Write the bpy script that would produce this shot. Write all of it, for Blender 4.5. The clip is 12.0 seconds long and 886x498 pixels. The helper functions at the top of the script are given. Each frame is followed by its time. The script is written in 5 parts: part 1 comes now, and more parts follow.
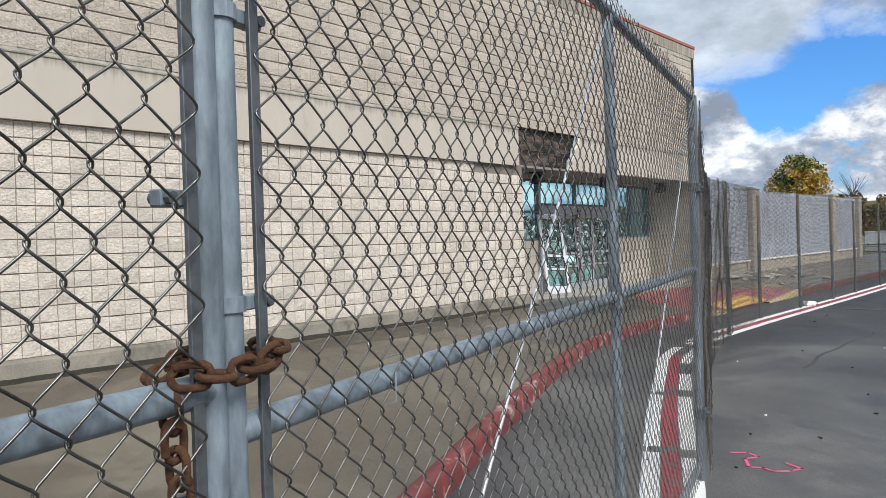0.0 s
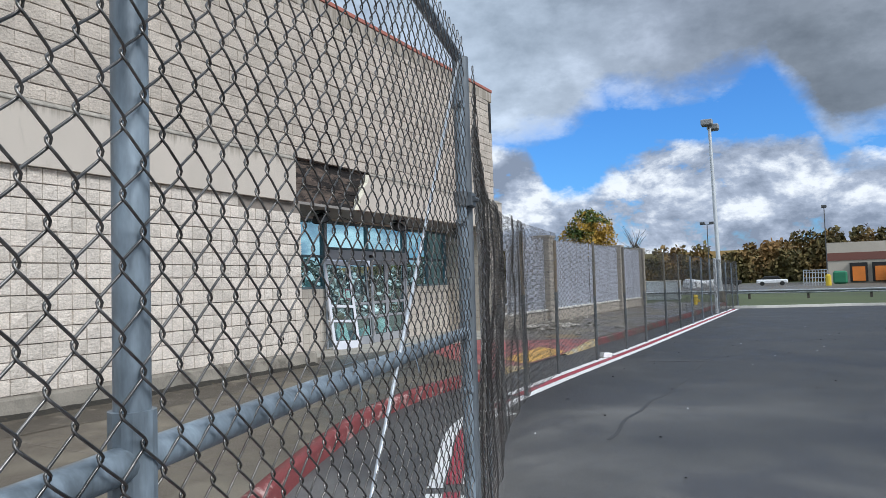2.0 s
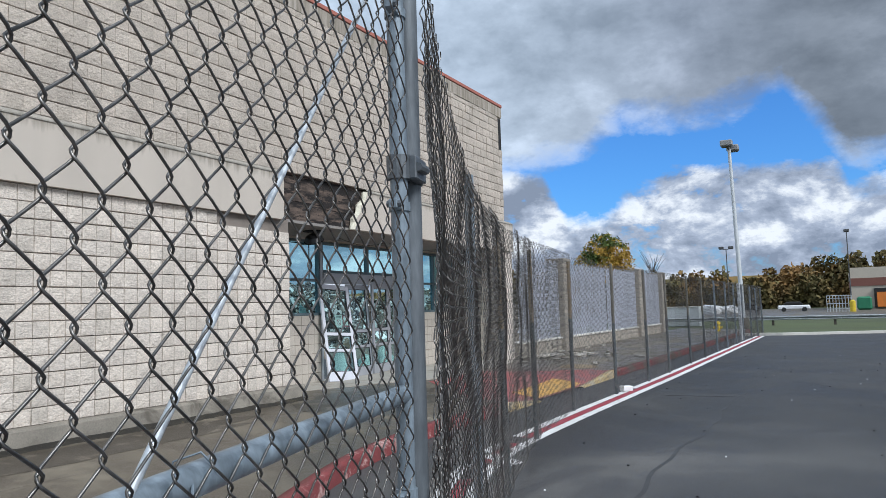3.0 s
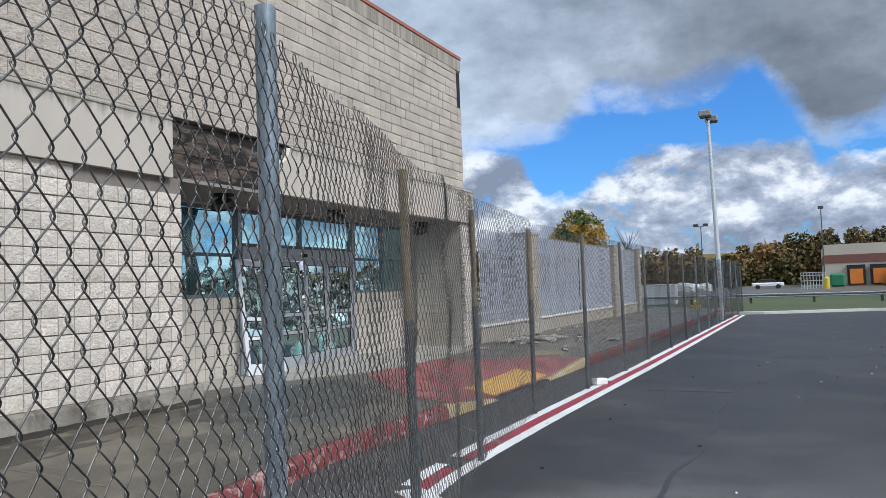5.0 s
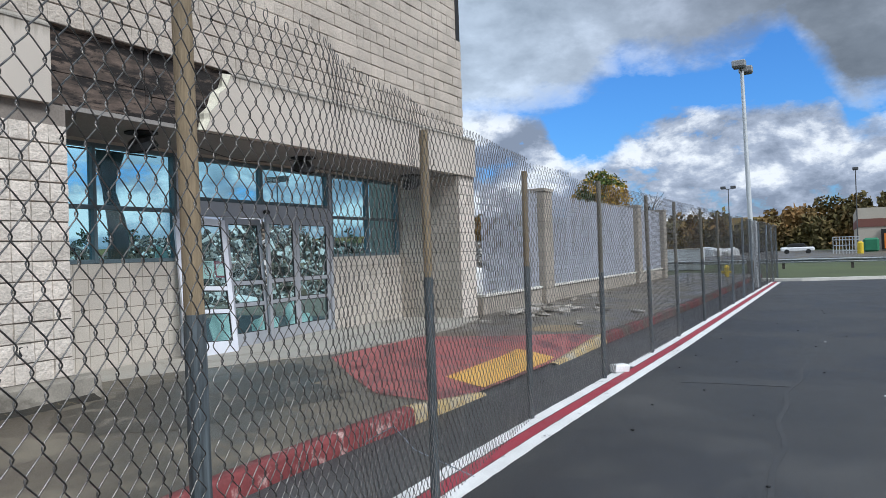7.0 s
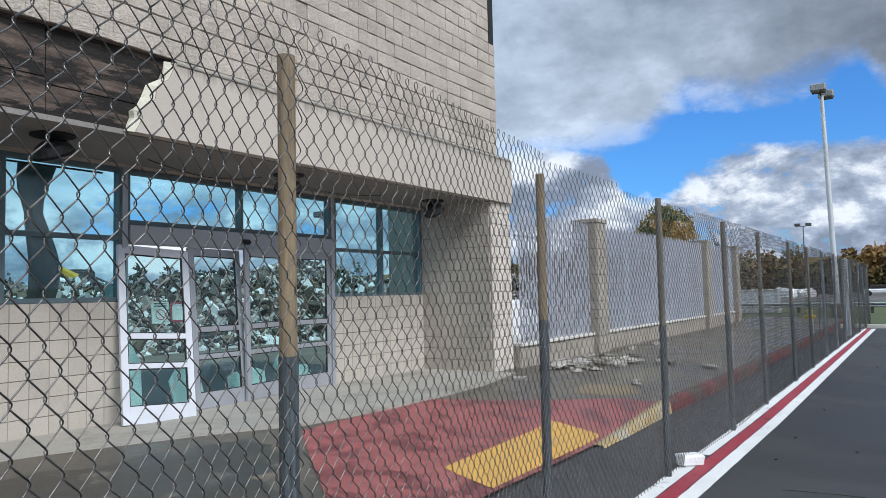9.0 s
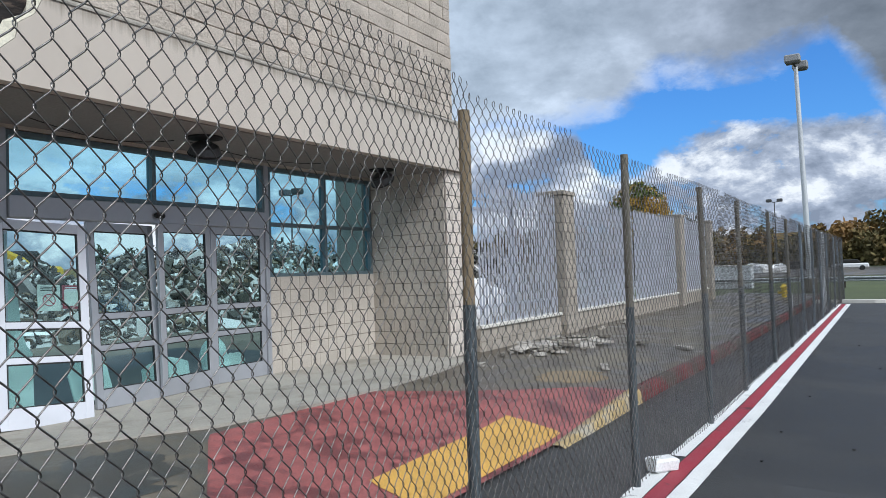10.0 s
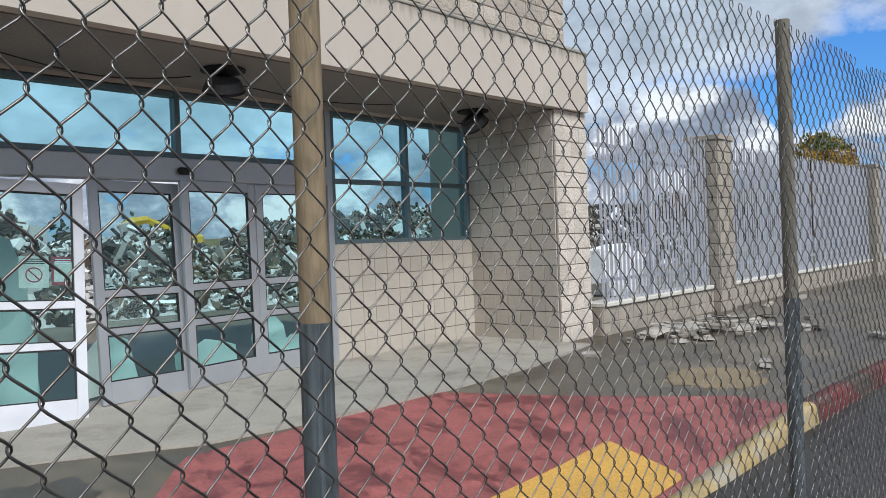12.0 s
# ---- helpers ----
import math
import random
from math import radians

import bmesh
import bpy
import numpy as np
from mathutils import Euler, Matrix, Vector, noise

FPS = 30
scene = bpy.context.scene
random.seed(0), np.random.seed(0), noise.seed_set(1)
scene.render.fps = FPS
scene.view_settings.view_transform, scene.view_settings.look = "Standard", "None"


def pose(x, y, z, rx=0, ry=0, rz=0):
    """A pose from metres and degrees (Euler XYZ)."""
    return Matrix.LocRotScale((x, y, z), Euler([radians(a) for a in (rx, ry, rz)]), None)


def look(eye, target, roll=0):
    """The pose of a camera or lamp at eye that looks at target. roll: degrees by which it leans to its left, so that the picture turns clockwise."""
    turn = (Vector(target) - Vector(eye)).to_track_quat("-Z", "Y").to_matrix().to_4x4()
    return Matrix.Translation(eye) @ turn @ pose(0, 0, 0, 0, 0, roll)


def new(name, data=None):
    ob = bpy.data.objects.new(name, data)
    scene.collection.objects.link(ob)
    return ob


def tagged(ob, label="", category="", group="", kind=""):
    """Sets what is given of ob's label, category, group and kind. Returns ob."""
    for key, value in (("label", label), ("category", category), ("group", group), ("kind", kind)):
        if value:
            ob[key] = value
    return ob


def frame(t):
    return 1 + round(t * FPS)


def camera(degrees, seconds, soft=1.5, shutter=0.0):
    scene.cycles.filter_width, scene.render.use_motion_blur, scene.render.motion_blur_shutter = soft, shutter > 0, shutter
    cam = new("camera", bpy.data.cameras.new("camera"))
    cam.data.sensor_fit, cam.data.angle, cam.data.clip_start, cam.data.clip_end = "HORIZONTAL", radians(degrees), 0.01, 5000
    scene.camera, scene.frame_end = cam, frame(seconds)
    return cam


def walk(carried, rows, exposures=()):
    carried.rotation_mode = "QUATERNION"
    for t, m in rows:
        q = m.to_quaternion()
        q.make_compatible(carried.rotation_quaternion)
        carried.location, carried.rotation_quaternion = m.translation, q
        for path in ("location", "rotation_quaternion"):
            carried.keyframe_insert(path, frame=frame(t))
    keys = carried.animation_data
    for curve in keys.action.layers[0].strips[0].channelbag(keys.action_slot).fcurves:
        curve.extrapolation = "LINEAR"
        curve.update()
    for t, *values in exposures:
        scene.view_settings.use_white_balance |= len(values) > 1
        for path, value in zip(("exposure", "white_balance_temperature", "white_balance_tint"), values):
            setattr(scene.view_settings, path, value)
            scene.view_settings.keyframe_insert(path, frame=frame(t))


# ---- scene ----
cam = camera(62.7, 12.0, soft=0.5)
PATH = [
    (0, (9.29, -12.695, 1.49), (7.942, -11.218, 1.467), -1.8),
    (0.5, (9.118, -12.247, 1.495), (7.862, -10.691, 1.506), -1.9),
    (1, (8.872, -11.723, 1.465), (7.742, -10.072, 1.484), -1.6),
    (1.5, (8.726, -11.179, 1.459), (7.702, -9.463, 1.53), -2.2),
    (2, (8.545, -10.624, 1.442), (7.623, -8.851, 1.539), -1.7),
    (2.5, (8.409, -10.063, 1.461), (7.543, -8.264, 1.573), -3.0),
    (3, (8.166, -9.404, 1.438), (7.211, -7.655, 1.607), -1.7),
    (3.5, (7.989, -8.853, 1.433), (7.05, -7.094, 1.574), -2.6),
    (3.6, (7.968, -8.736, 1.422), (7.013, -6.984, 1.563), -3.2),
    (5.3, (7.464, -6.67, 1.432), (6.574, -4.881, 1.528), -2.1),
    (5.5, (7.408, -6.442, 1.415), (6.52, -4.651, 1.489), -3.1),
    (6, (7.225, -5.805, 1.43), (6.241, -4.067, 1.521), -2.4),
    (6.5, (7.053, -5.185, 1.42), (6.116, -3.419, 1.492), -3.2),
    (7, (6.923, -4.57, 1.396), (5.966, -2.813, 1.41), -1.9),
    (7.2, (6.85, -4.31, 1.385), (5.914, -2.542, 1.405), -0.9),
    (8.8, (6.32, -2.375, 1.408), (5.296, -0.661, 1.532), -2.0),
    (9, (6.243, -2.131, 1.434), (5.148, -0.462, 1.555), -1.3),
    (9.5, (6.05, -1.563, 1.405), (4.89, 0.065, 1.482), -1.4),
    (10, (5.938, -0.947, 1.411), (4.897, 0.76, 1.473), -1.9),
    (10.5, (5.752, -0.347, 1.395), (4.575, 1.269, 1.455), -0.5),
    (11, (5.627, 0.211, 1.382), (4.361, 1.758, 1.421), -1.4),
    (11.5, (5.467, 0.754, 1.392), (4.071, 2.185, 1.364), -0.3),
    (11.6, (5.447, 0.852, 1.391), (4.049, 2.282, 1.369), -1.4),
    (12, (5.327, 1.28, 1.387), (3.941, 2.722, 1.369), -2.3),
]
walk(cam, [(t, look(eye, target, roll)) for t, eye, target, roll in PATH], [(0.0, 0.15, 6350, 8), (1.0, 0.1, 6150, 8), (2.5, 0.0, 5920, 8), (9.5, 0.0, 5900, 8), (12.0, 0.0, 6150, 8)])

# ---------------------------------------------------------------- world, sun
def ramp(nt, stops, src=None):
    n = nt.nodes.new("ShaderNodeValToRGB")
    while len(n.color_ramp.elements) < len(stops):
        n.color_ramp.elements.new(0.5)
    for e, (p, c) in zip(n.color_ramp.elements, stops):
        e.position = p
        e.color = (*c, 1) if len(c) == 3 else c
    if src is not None:
        nt.links.new(src, n.inputs[0])
    return n.outputs[0]


def math_node(nt, op, a, b=None, clamp=False):
    n = nt.nodes.new("ShaderNodeMath")
    n.operation = op
    n.use_clamp = clamp
    for i, v in enumerate((a, b)):
        if v is None:
            continue
        if isinstance(v, (int, float)):
            n.inputs[i].default_value = v
        else:
            nt.links.new(v, n.inputs[i])
    return n.outputs[0]


def mix_rgb(nt, fac, a, b, blend="MIX"):
    n = nt.nodes.new("ShaderNodeMix")
    n.data_type, n.blend_type = "RGBA", blend
    for key, v in ((0, fac), (6, a), (7, b)):
        if isinstance(v, (int, float)):
            n.inputs[key].default_value = v
        elif isinstance(v, tuple):
            n.inputs[key].default_value = (*v, 1)
        else:
            nt.links.new(v, n.inputs[key])
    return n.outputs[2]


def noise_node(nt, vec, scale, detail=4.0, rough=0.55, dist=0.0):
    n = nt.nodes.new("ShaderNodeTexNoise")
    n.inputs["Scale"].default_value = scale
    n.inputs["Detail"].default_value = detail
    n.inputs["Roughness"].default_value = rough
    n.inputs["Distortion"].default_value = dist
    if vec is not None:
        nt.links.new(vec, n.inputs["Vector"])
    return n.outputs[0]


SUN_EL, SUN_AZ = radians(45), radians(108)
world = bpy.data.worlds.new("sky")
scene.world = world
world.use_nodes = True
wt = world.node_tree
wt.nodes.clear()
sky = wt.nodes.new("ShaderNodeTexSky")
sky.sky_type, sky.sun_disc = "NISHITA", False
sky.sun_elevation, sky.sun_rotation = SUN_EL, SUN_AZ
coord = wt.nodes.new("ShaderNodeTexCoord").outputs["Generated"]
sep = wt.nodes.new("ShaderNodeSeparateXYZ")
wt.links.new(coord, sep.inputs[0])
azim = math_node(wt, "MULTIPLY", math_node(wt, "ARCTAN2", sep.outputs[0], sep.outputs[1]), 57.3)
elev = math_node(wt, "MULTIPLY", math_node(wt, "ARCSINE", sep.outputs[2]), 57.3)


def sky_noise(scale, detail, lift, rough=0.58):
    m = wt.nodes.new("ShaderNodeMapping")
    m.inputs["Location"].default_value = (2.31, 0.47, 1.13 + lift)
    m.inputs["Scale"].default_value = (1.0, 1.0, 1.7)
    wt.links.new(coord, m.inputs[0])
    return noise_node(wt, m.outputs[0], scale, detail, rough, 0.15)


# lower edge of the rain cloud and upper edge of the cumulus bank, as elevation over azimuth
turn = math_node(wt, "ADD", math_node(wt, "MULTIPLY", azim, 1 / 80), 0.5, True)


def skyline(points):
    return math_node(wt, "MULTIPLY", ramp(wt, [((a + 40) / 80, (e / 20,) * 3) for a, e in points], turn), 20.0)


rain_edge = skyline([(-38, 7.0), (-25, 10.8), (-18, 11.3), (-14.3, 14.4), (-6.6, 14.2), (-2.8, 15.3), (-1.2, 12.9), (1.1, 9.7), (3.6, 9.9), (5.6, 10.6), (12, 11.0), (24, 7.0)])
bank_edge = skyline([(-38, 14.0), (-20.6, 10.3), (-18.9, 6.6), (-16, 6.8), (-14.3, 8.6), (-9.2, 10.2), (-3, 10.3), (0.1, 9.3), (1.0, 7.7), (5.4, 8.3), (12, 9.0), (24, 14.0)])
fray = math_node(wt, "ADD", math_node(wt, "MULTIPLY", math_node(wt, "SUBTRACT", sky_noise(9.0, 6.0, 0.4), 0.5), 5.0), math_node(wt, "MULTIPLY", math_node(wt, "SUBTRACT", sky_noise(34.0, 6.0, 0.7, 0.65), 0.5), 1.8))
over = math_node(wt, "ADD", math_node(wt, "SUBTRACT", elev, rain_edge), fray)
under = math_node(wt, "ADD", math_node(wt, "SUBTRACT", bank_edge, elev), fray)
upper = ramp(wt, [(0.28, (0, 0, 0)), (0.5, (0.45,) * 3), (0.85, (1, 1, 1))], math_node(wt, "ADD", math_node(wt, "MULTIPLY", over, 0.22), 0.5, True))
lower = ramp(wt, [(0.40, (0, 0, 0)), (0.60, (0.8,) * 3), (0.75, (1, 1, 1))], math_node(wt, "ADD", math_node(wt, "MULTIPLY", under, 0.25), 0.5, True))
dens = sky_noise(9.5, 8.0, 0.0, 0.62)
# thin blue rents low in the bank
rents = ramp(wt, [(0.36, (0.25,) * 3), (0.43, (1, 1, 1))], dens)
cover = math_node(wt, "MAXIMUM", upper, math_node(wt, "MULTIPLY", lower, rents))
lit = math_node(wt, "ADD", math_node(wt, "MULTIPLY", math_node(wt, "SUBTRACT", dens, sky_noise(9.5, 8.0, 0.06, 0.62)), 3.0), 0.5, True)
cumulus = ramp(wt, [(0.12, (0.27, 0.31, 0.39)), (0.50, (0.46, 0.505, 0.60)), (0.88, (0.95, 0.955, 0.965))], lit)
rain = ramp(wt, [(0.32, (0.16, 0.185, 0.22)), (0.52, (0.26, 0.29, 0.335)), (0.72, (0.42, 0.455, 0.515))], math_node(wt, "ADD", math_node(wt, "MULTIPLY", sky_noise(4.2, 6.0, 0.9), 0.85), math_node(wt, "MULTIPLY", lit, 0.14)))
side = ramp(wt, [(0.0, (2.6, 2.65, 2.62)), (0.26, (1.9, 1.92, 1.92)), (0.38, (1.35, 1.35, 1.38)), (0.5, (0.92, 0.92, 0.92)), (1.0, (0.9, 0.9, 0.9))], turn)
cloud_col = mix_rgb(wt, upper, cumulus, mix_rgb(wt, 1.0, rain, side, "MULTIPLY"))
glow = wt.nodes.new("ShaderNodeVectorMath")
glow.operation = "DOT_PRODUCT"
wt.links.new(coord, glow.inputs[0])
glow.inputs[1].default_value = (math.cos(SUN_EL) * math.sin(SUN_AZ), math.cos(SUN_EL) * math.cos(SUN_AZ), math.sin(SUN_EL))
halo = ramp(wt, [(0.25, (10.0, 10.0, 10.0)), (0.85, (17.0, 17.0, 16.6))], glow.outputs["Value"])
cloud_mul = mix_rgb(wt, 1.0, cloud_col, halo, "MULTIPLY")
blue = mix_rgb(wt, 1.0, sky.outputs[0], (0.50, 0.98, 1.60), "MULTIPLY")
wt_col = mix_rgb(wt, cover, blue, cloud_mul)
bg = wt.nodes.new("ShaderNodeBackground")
bg.inputs[1].default_value = 0.1
wt.links.new(wt_col, bg.inputs[0])
wout = wt.nodes.new("ShaderNodeOutputWorld")
wt.links.new(bg.outputs[0], wout.inputs[0])

sun_data = bpy.data.lights.new("sun", "SUN")
sun_data.energy, sun_data.angle, sun_data.color = 3.6, radians(28), (1.0, 0.975, 0.94)
sun = new("sun", sun_data)
sun.matrix_world = look((30 * math.cos(SUN_EL) * math.sin(SUN_AZ), 30 * math.cos(SUN_EL) * math.cos(SUN_AZ), 30 * math.sin(SUN_EL)), (0, 0, 0))


# ---------------------------------------------------------------- materials
def material(name, base, rough=0.7, metal=0.0, dark=0.75, scale=6.0, fine_scale=60.0, bump=0.15, bump_scale=80.0,
             island=0.0, stain=None, stain_scale=0.8, stain_lo=0.5, stain_hi=0.62, stain_rough=None, stretch=(1, 1, 1), spec=0.5, fine=0.35, relief=0.02):
    m = bpy.data.materials.new(name)
    m.use_nodes = True
    nt = m.node_tree
    b = nt.nodes["Principled BSDF"]
    geo = nt.nodes.new("ShaderNodeNewGeometry")
    tex = nt.nodes.new("ShaderNodeMapping")
    tex.inputs["Scale"].default_value = stretch
    nt.links.new(geo.outputs["Position"], tex.inputs[0])
    v = tex.outputs[0]
    n1 = noise_node(nt, v, scale, 5.0, 0.6)
    n2 = noise_node(nt, v, fine_scale, 3.0, 0.6)
    low = tuple(c * dark for c in base)
    col = mix_rgb(nt, ramp(nt, [(0.32, (0, 0, 0)), (0.68, (1, 1, 1))], n1), low, base)
    col = mix_rgb(nt, fine, col, mix_rgb(nt, 1.0, col, ramp(nt, [(0.3, (0.55, 0.55, 0.55)), (0.7, (1.35, 1.35, 1.35))], n2), "MULTIPLY"))
    if island:
        info = nt.nodes.new("ShaderNodeObjectInfo")
        r = math_node(nt, "FRACT", math_node(nt, "ADD", info.outputs["Random"], geo.outputs["Random Per Island"]))
        col = mix_rgb(nt, 1.0, col, ramp(nt, [(0.0, (1 - island, 1 - island, 1 - island * 1.1)), (0.5, (1, 1, 1)), (1.0, (1 + island * 0.5, 1 + island * 0.42, 1 + island * 0.3))], r), "MULTIPLY")
    rv = ramp(nt, [(0.3, (max(rough - 0.1, 0.02),) * 3), (0.7, (min(rough + 0.1, 1),) * 3)], n1)
    if stain:
        n3 = noise_node(nt, v, stain_scale, 9.0, 0.70, 0.5)
        f = ramp(nt, [(stain_lo, (0, 0, 0)), (stain_hi, (1, 1, 1))], n3)
        col = mix_rgb(nt, f, col, stain)
        if stain_rough is not None:
            rv = mix_rgb(nt, f, rv, (stain_rough,) * 3)
    nt.links.new(col, b.inputs["Base Color"])
    nt.links.new(rv, b.inputs["Roughness"])
    b.inputs["Metallic"].default_value = metal
    b.inputs["Specular IOR Level"].default_value = spec
    if bump:
        bn = nt.nodes.new("ShaderNodeBump")
        bn.inputs["Strength"].default_value = bump
        bn.inputs["Distance"].default_value = relief
        nt.links.new(noise_node(nt, v, bump_scale, 5.0, 0.65), bn.inputs["Height"])
        nt.links.new(bn.outputs[0], b.inputs["Normal"])
    return m


M_BLOCK = material("split_face_block", (0.72, 0.645, 0.57), 0.9, dark=0.82, scale=2.6, fine_scale=42, bump=1.0, bump_scale=24, island=0.12, spec=0.2, stretch=(1, 0.8, 1.2), fine=0.5, relief=0.024)
# Upper wall: the same split-face block with a darker, tanner base.
M_BLOCKU = material("darker_upper_block", (0.58, 0.51, 0.44), 0.9, dark=0.78, scale=1.4, fine_scale=42, bump=1.0, bump_scale=24, island=0.10, spec=0.2, stretch=(1, 0.8, 1.2), fine=0.5, relief=0.024)
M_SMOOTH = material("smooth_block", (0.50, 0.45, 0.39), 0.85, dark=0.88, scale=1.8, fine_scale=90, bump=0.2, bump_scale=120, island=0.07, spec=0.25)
M_MORTAR = material("mortar_joint", (0.25, 0.215, 0.185), 0.95, dark=0.7, scale=3, bump=0.3)
M_STUCCO = material("stucco_band", (0.56, 0.50, 0.435), 0.88, dark=0.9, scale=0.9, fine_scale=160, bump=0.18, bump_scale=220, spec=0.2,
                    stain=(0.36, 0.33, 0.28), stain_scale=1.6, stain_lo=0.6, stain_hi=0.78, stretch=(1, 2.5, 0.5))
nt = M_STUCCO.node_tree
pos = nt.nodes.new("ShaderNodeNewGeometry").outputs["Position"]
sp = nt.nodes.new("ShaderNodeSeparateXYZ")
nt.links.new(pos, sp.inputs[0])
mp = nt.nodes.new("ShaderNodeMapping")
mp.inputs["Scale"].default_value = (1, 9, 0.5)
nt.links.new(pos, mp.inputs[0])
drip = noise_node(nt, mp.outputs[0], 1.0, 5.0, 0.7)
near_top = math_node(nt, "MULTIPLY", math_node(nt, "SUBTRACT", sp.outputs[2], 3.52), 3.1, True)
streak = ramp(nt, [(0.62, (0, 0, 0)), (0.86, (1, 1, 1))], math_node(nt, "ADD", math_node(nt, "MULTIPLY", near_top, 0.42), math_node(nt, "MULTIPLY", drip, 0.75)))
bsdf = nt.nodes["Principled BSDF"]
old = bsdf.inputs["Base Color"].links[0].from_socket
nt.links.new(mix_rgb(nt, math_node(nt, "MULTIPLY", streak, 0.75), old, (0.17, 0.145, 0.11)), bsdf.inputs["Base Color"])
M_STAIN = material("streaked_ledge", (0.40, 0.37, 0.32), 0.9, dark=0.55, scale=2.5, fine_scale=40, bump=0.3, stretch=(1, 3, 0.6))
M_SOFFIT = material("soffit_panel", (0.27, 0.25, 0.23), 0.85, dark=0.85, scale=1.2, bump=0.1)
M_WOOD = material("weathered_plywood", (0.17, 0.125, 0.10), 0.9, dark=0.2, scale=5.5, fine_scale=34, bump=0.5, bump_scale=30, stretch=(1, 0.55, 2.6), stain=(0.014, 0.011, 0.010), stain_scale=2.3, stain_lo=0.48, stain_hi=0.54)
M_FOAM = material("torn_foam", (0.72, 0.68, 0.55), 0.9, dark=0.8, scale=9, bump=0.5)
M_COPING = material("red_coping", (0.42, 0.15, 0.11), 0.6, dark=0.85, scale=2)
# Near-black surface; on the slot sheet and soffit discs it paints their shade.
M_DARK = material("near_black_matte", (0.02, 0.02, 0.022), 0.8, dark=0.6, scale=2, bump=0.1)
M_INT = material("interior_wall", (0.10, 0.11, 0.11), 0.8, dark=0.6, scale=1.0)
M_PANEL = material("fallen_board", (0.66, 0.82, 0.76), 0.8, fine=0.1, dark=0.85, scale=1.4, bump=0.15)
M_ALU = material("aluminium_frame", (0.42, 0.43, 0.46), 0.42, 0.35, dark=0.88, scale=3, fine=0.06, fine_scale=120, bump=0.05)
M_ALUW = material("pale_door_frame", (0.70, 0.71, 0.76), 0.4, 0.1, dark=0.90, scale=3, fine=0.06, fine_scale=120, bump=0.05)
M_WFRAME = material("teal_window_frame", (0.13, 0.18, 0.20), 0.45, 0.3, dark=0.85, scale=3)
M_GASKET = material("black_gasket", (0.02, 0.02, 0.02), 0.6, bump=0.05)
M_CONC = material("sidewalk_concrete", (0.205, 0.177, 0.134), 0.7, dark=0.62, scale=1.1, fine_scale=70, bump=0.22, bump_scale=110,
                  stain=(0.076, 0.063, 0.047), stain_scale=0.75, stain_lo=0.41, stain_hi=0.54, stain_rough=0.34)
M_SLAB = material("pale_entry_slab", (0.40, 0.37, 0.32), 0.75, dark=0.8, scale=1.6, fine_scale=80, bump=0.2, stain=(0.22, 0.20, 0.165), stain_scale=1.2, stain_lo=0.52, stain_hi=0.66)
M_FOOT = material("concrete_footing", (0.30, 0.27, 0.225), 0.85, dark=0.6, scale=1.7, fine_scale=50, bump=0.4, stain=(0.12, 0.105, 0.085), stain_scale=1.3, stain_lo=0.5, stain_hi=0.62)
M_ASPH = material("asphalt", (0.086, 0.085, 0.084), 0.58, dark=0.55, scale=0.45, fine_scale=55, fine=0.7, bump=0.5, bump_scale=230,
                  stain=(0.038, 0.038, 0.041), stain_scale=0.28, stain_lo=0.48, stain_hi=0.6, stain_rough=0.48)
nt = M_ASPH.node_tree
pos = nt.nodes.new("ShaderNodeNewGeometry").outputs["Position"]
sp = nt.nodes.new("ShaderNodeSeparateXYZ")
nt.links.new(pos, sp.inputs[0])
# Multiplies the asphalt colour: lighter to the south, darker to the north, varied by noise.
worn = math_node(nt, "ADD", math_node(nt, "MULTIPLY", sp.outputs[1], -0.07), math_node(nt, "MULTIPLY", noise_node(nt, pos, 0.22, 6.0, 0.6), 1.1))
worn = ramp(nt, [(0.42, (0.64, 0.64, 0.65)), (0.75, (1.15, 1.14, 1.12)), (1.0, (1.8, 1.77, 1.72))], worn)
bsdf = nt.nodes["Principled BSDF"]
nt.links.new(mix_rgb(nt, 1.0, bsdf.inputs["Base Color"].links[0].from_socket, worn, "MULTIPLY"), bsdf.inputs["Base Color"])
M_SEAM = material("tar_seam", (0.050, 0.050, 0.051), 0.6, dark=0.75, scale=1.5, fine_scale=130, bump=0.3, bump_scale=230)
M_REDCURB = material("worn_red_curb_paint", (0.23, 0.05, 0.05), 0.7, dark=0.7, scale=5, fine_scale=40, bump=0.3, stain=(0.50, 0.33, 0.30), stain_scale=4.0, stain_lo=0.55, stain_hi=0.63)
M_REDDIRT = material("dirty_red_curb_paint", (0.19, 0.04, 0.042), 0.8, dark=0.5, scale=3, fine_scale=40, bump=0.3, stain=(0.075, 0.06, 0.048), stain_scale=1.2, stain_lo=0.45, stain_hi=0.55)
M_YELCURB = material("worn_yellow_curb_paint", (0.52, 0.38, 0.17), 0.7, dark=0.7, scale=5, fine_scale=40, bump=0.3, stain=(0.40, 0.36, 0.28), stain_scale=4, stain_lo=0.45, stain_hi=0.62)
M_REDPATCH = material("red_ramp_paint", (0.41, 0.125, 0.117), 0.6, dark=0.62, scale=5.0, fine_scale=50, bump=0.5, fine=0.65, stain=(0.15, 0.035, 0.036), stain_scale=1.9, stain_lo=0.49, stain_hi=0.57, stain_rough=0.4)
M_YELLOW = material("yellow_ramp_paint", (0.72, 0.41, 0.085), 0.6, dark=0.8, scale=2, fine=0.55, fine_scale=60, bump=0.2, stain=(0.40, 0.22, 0.05), stain_scale=2.6, stain_lo=0.6, stain_hi=0.7)
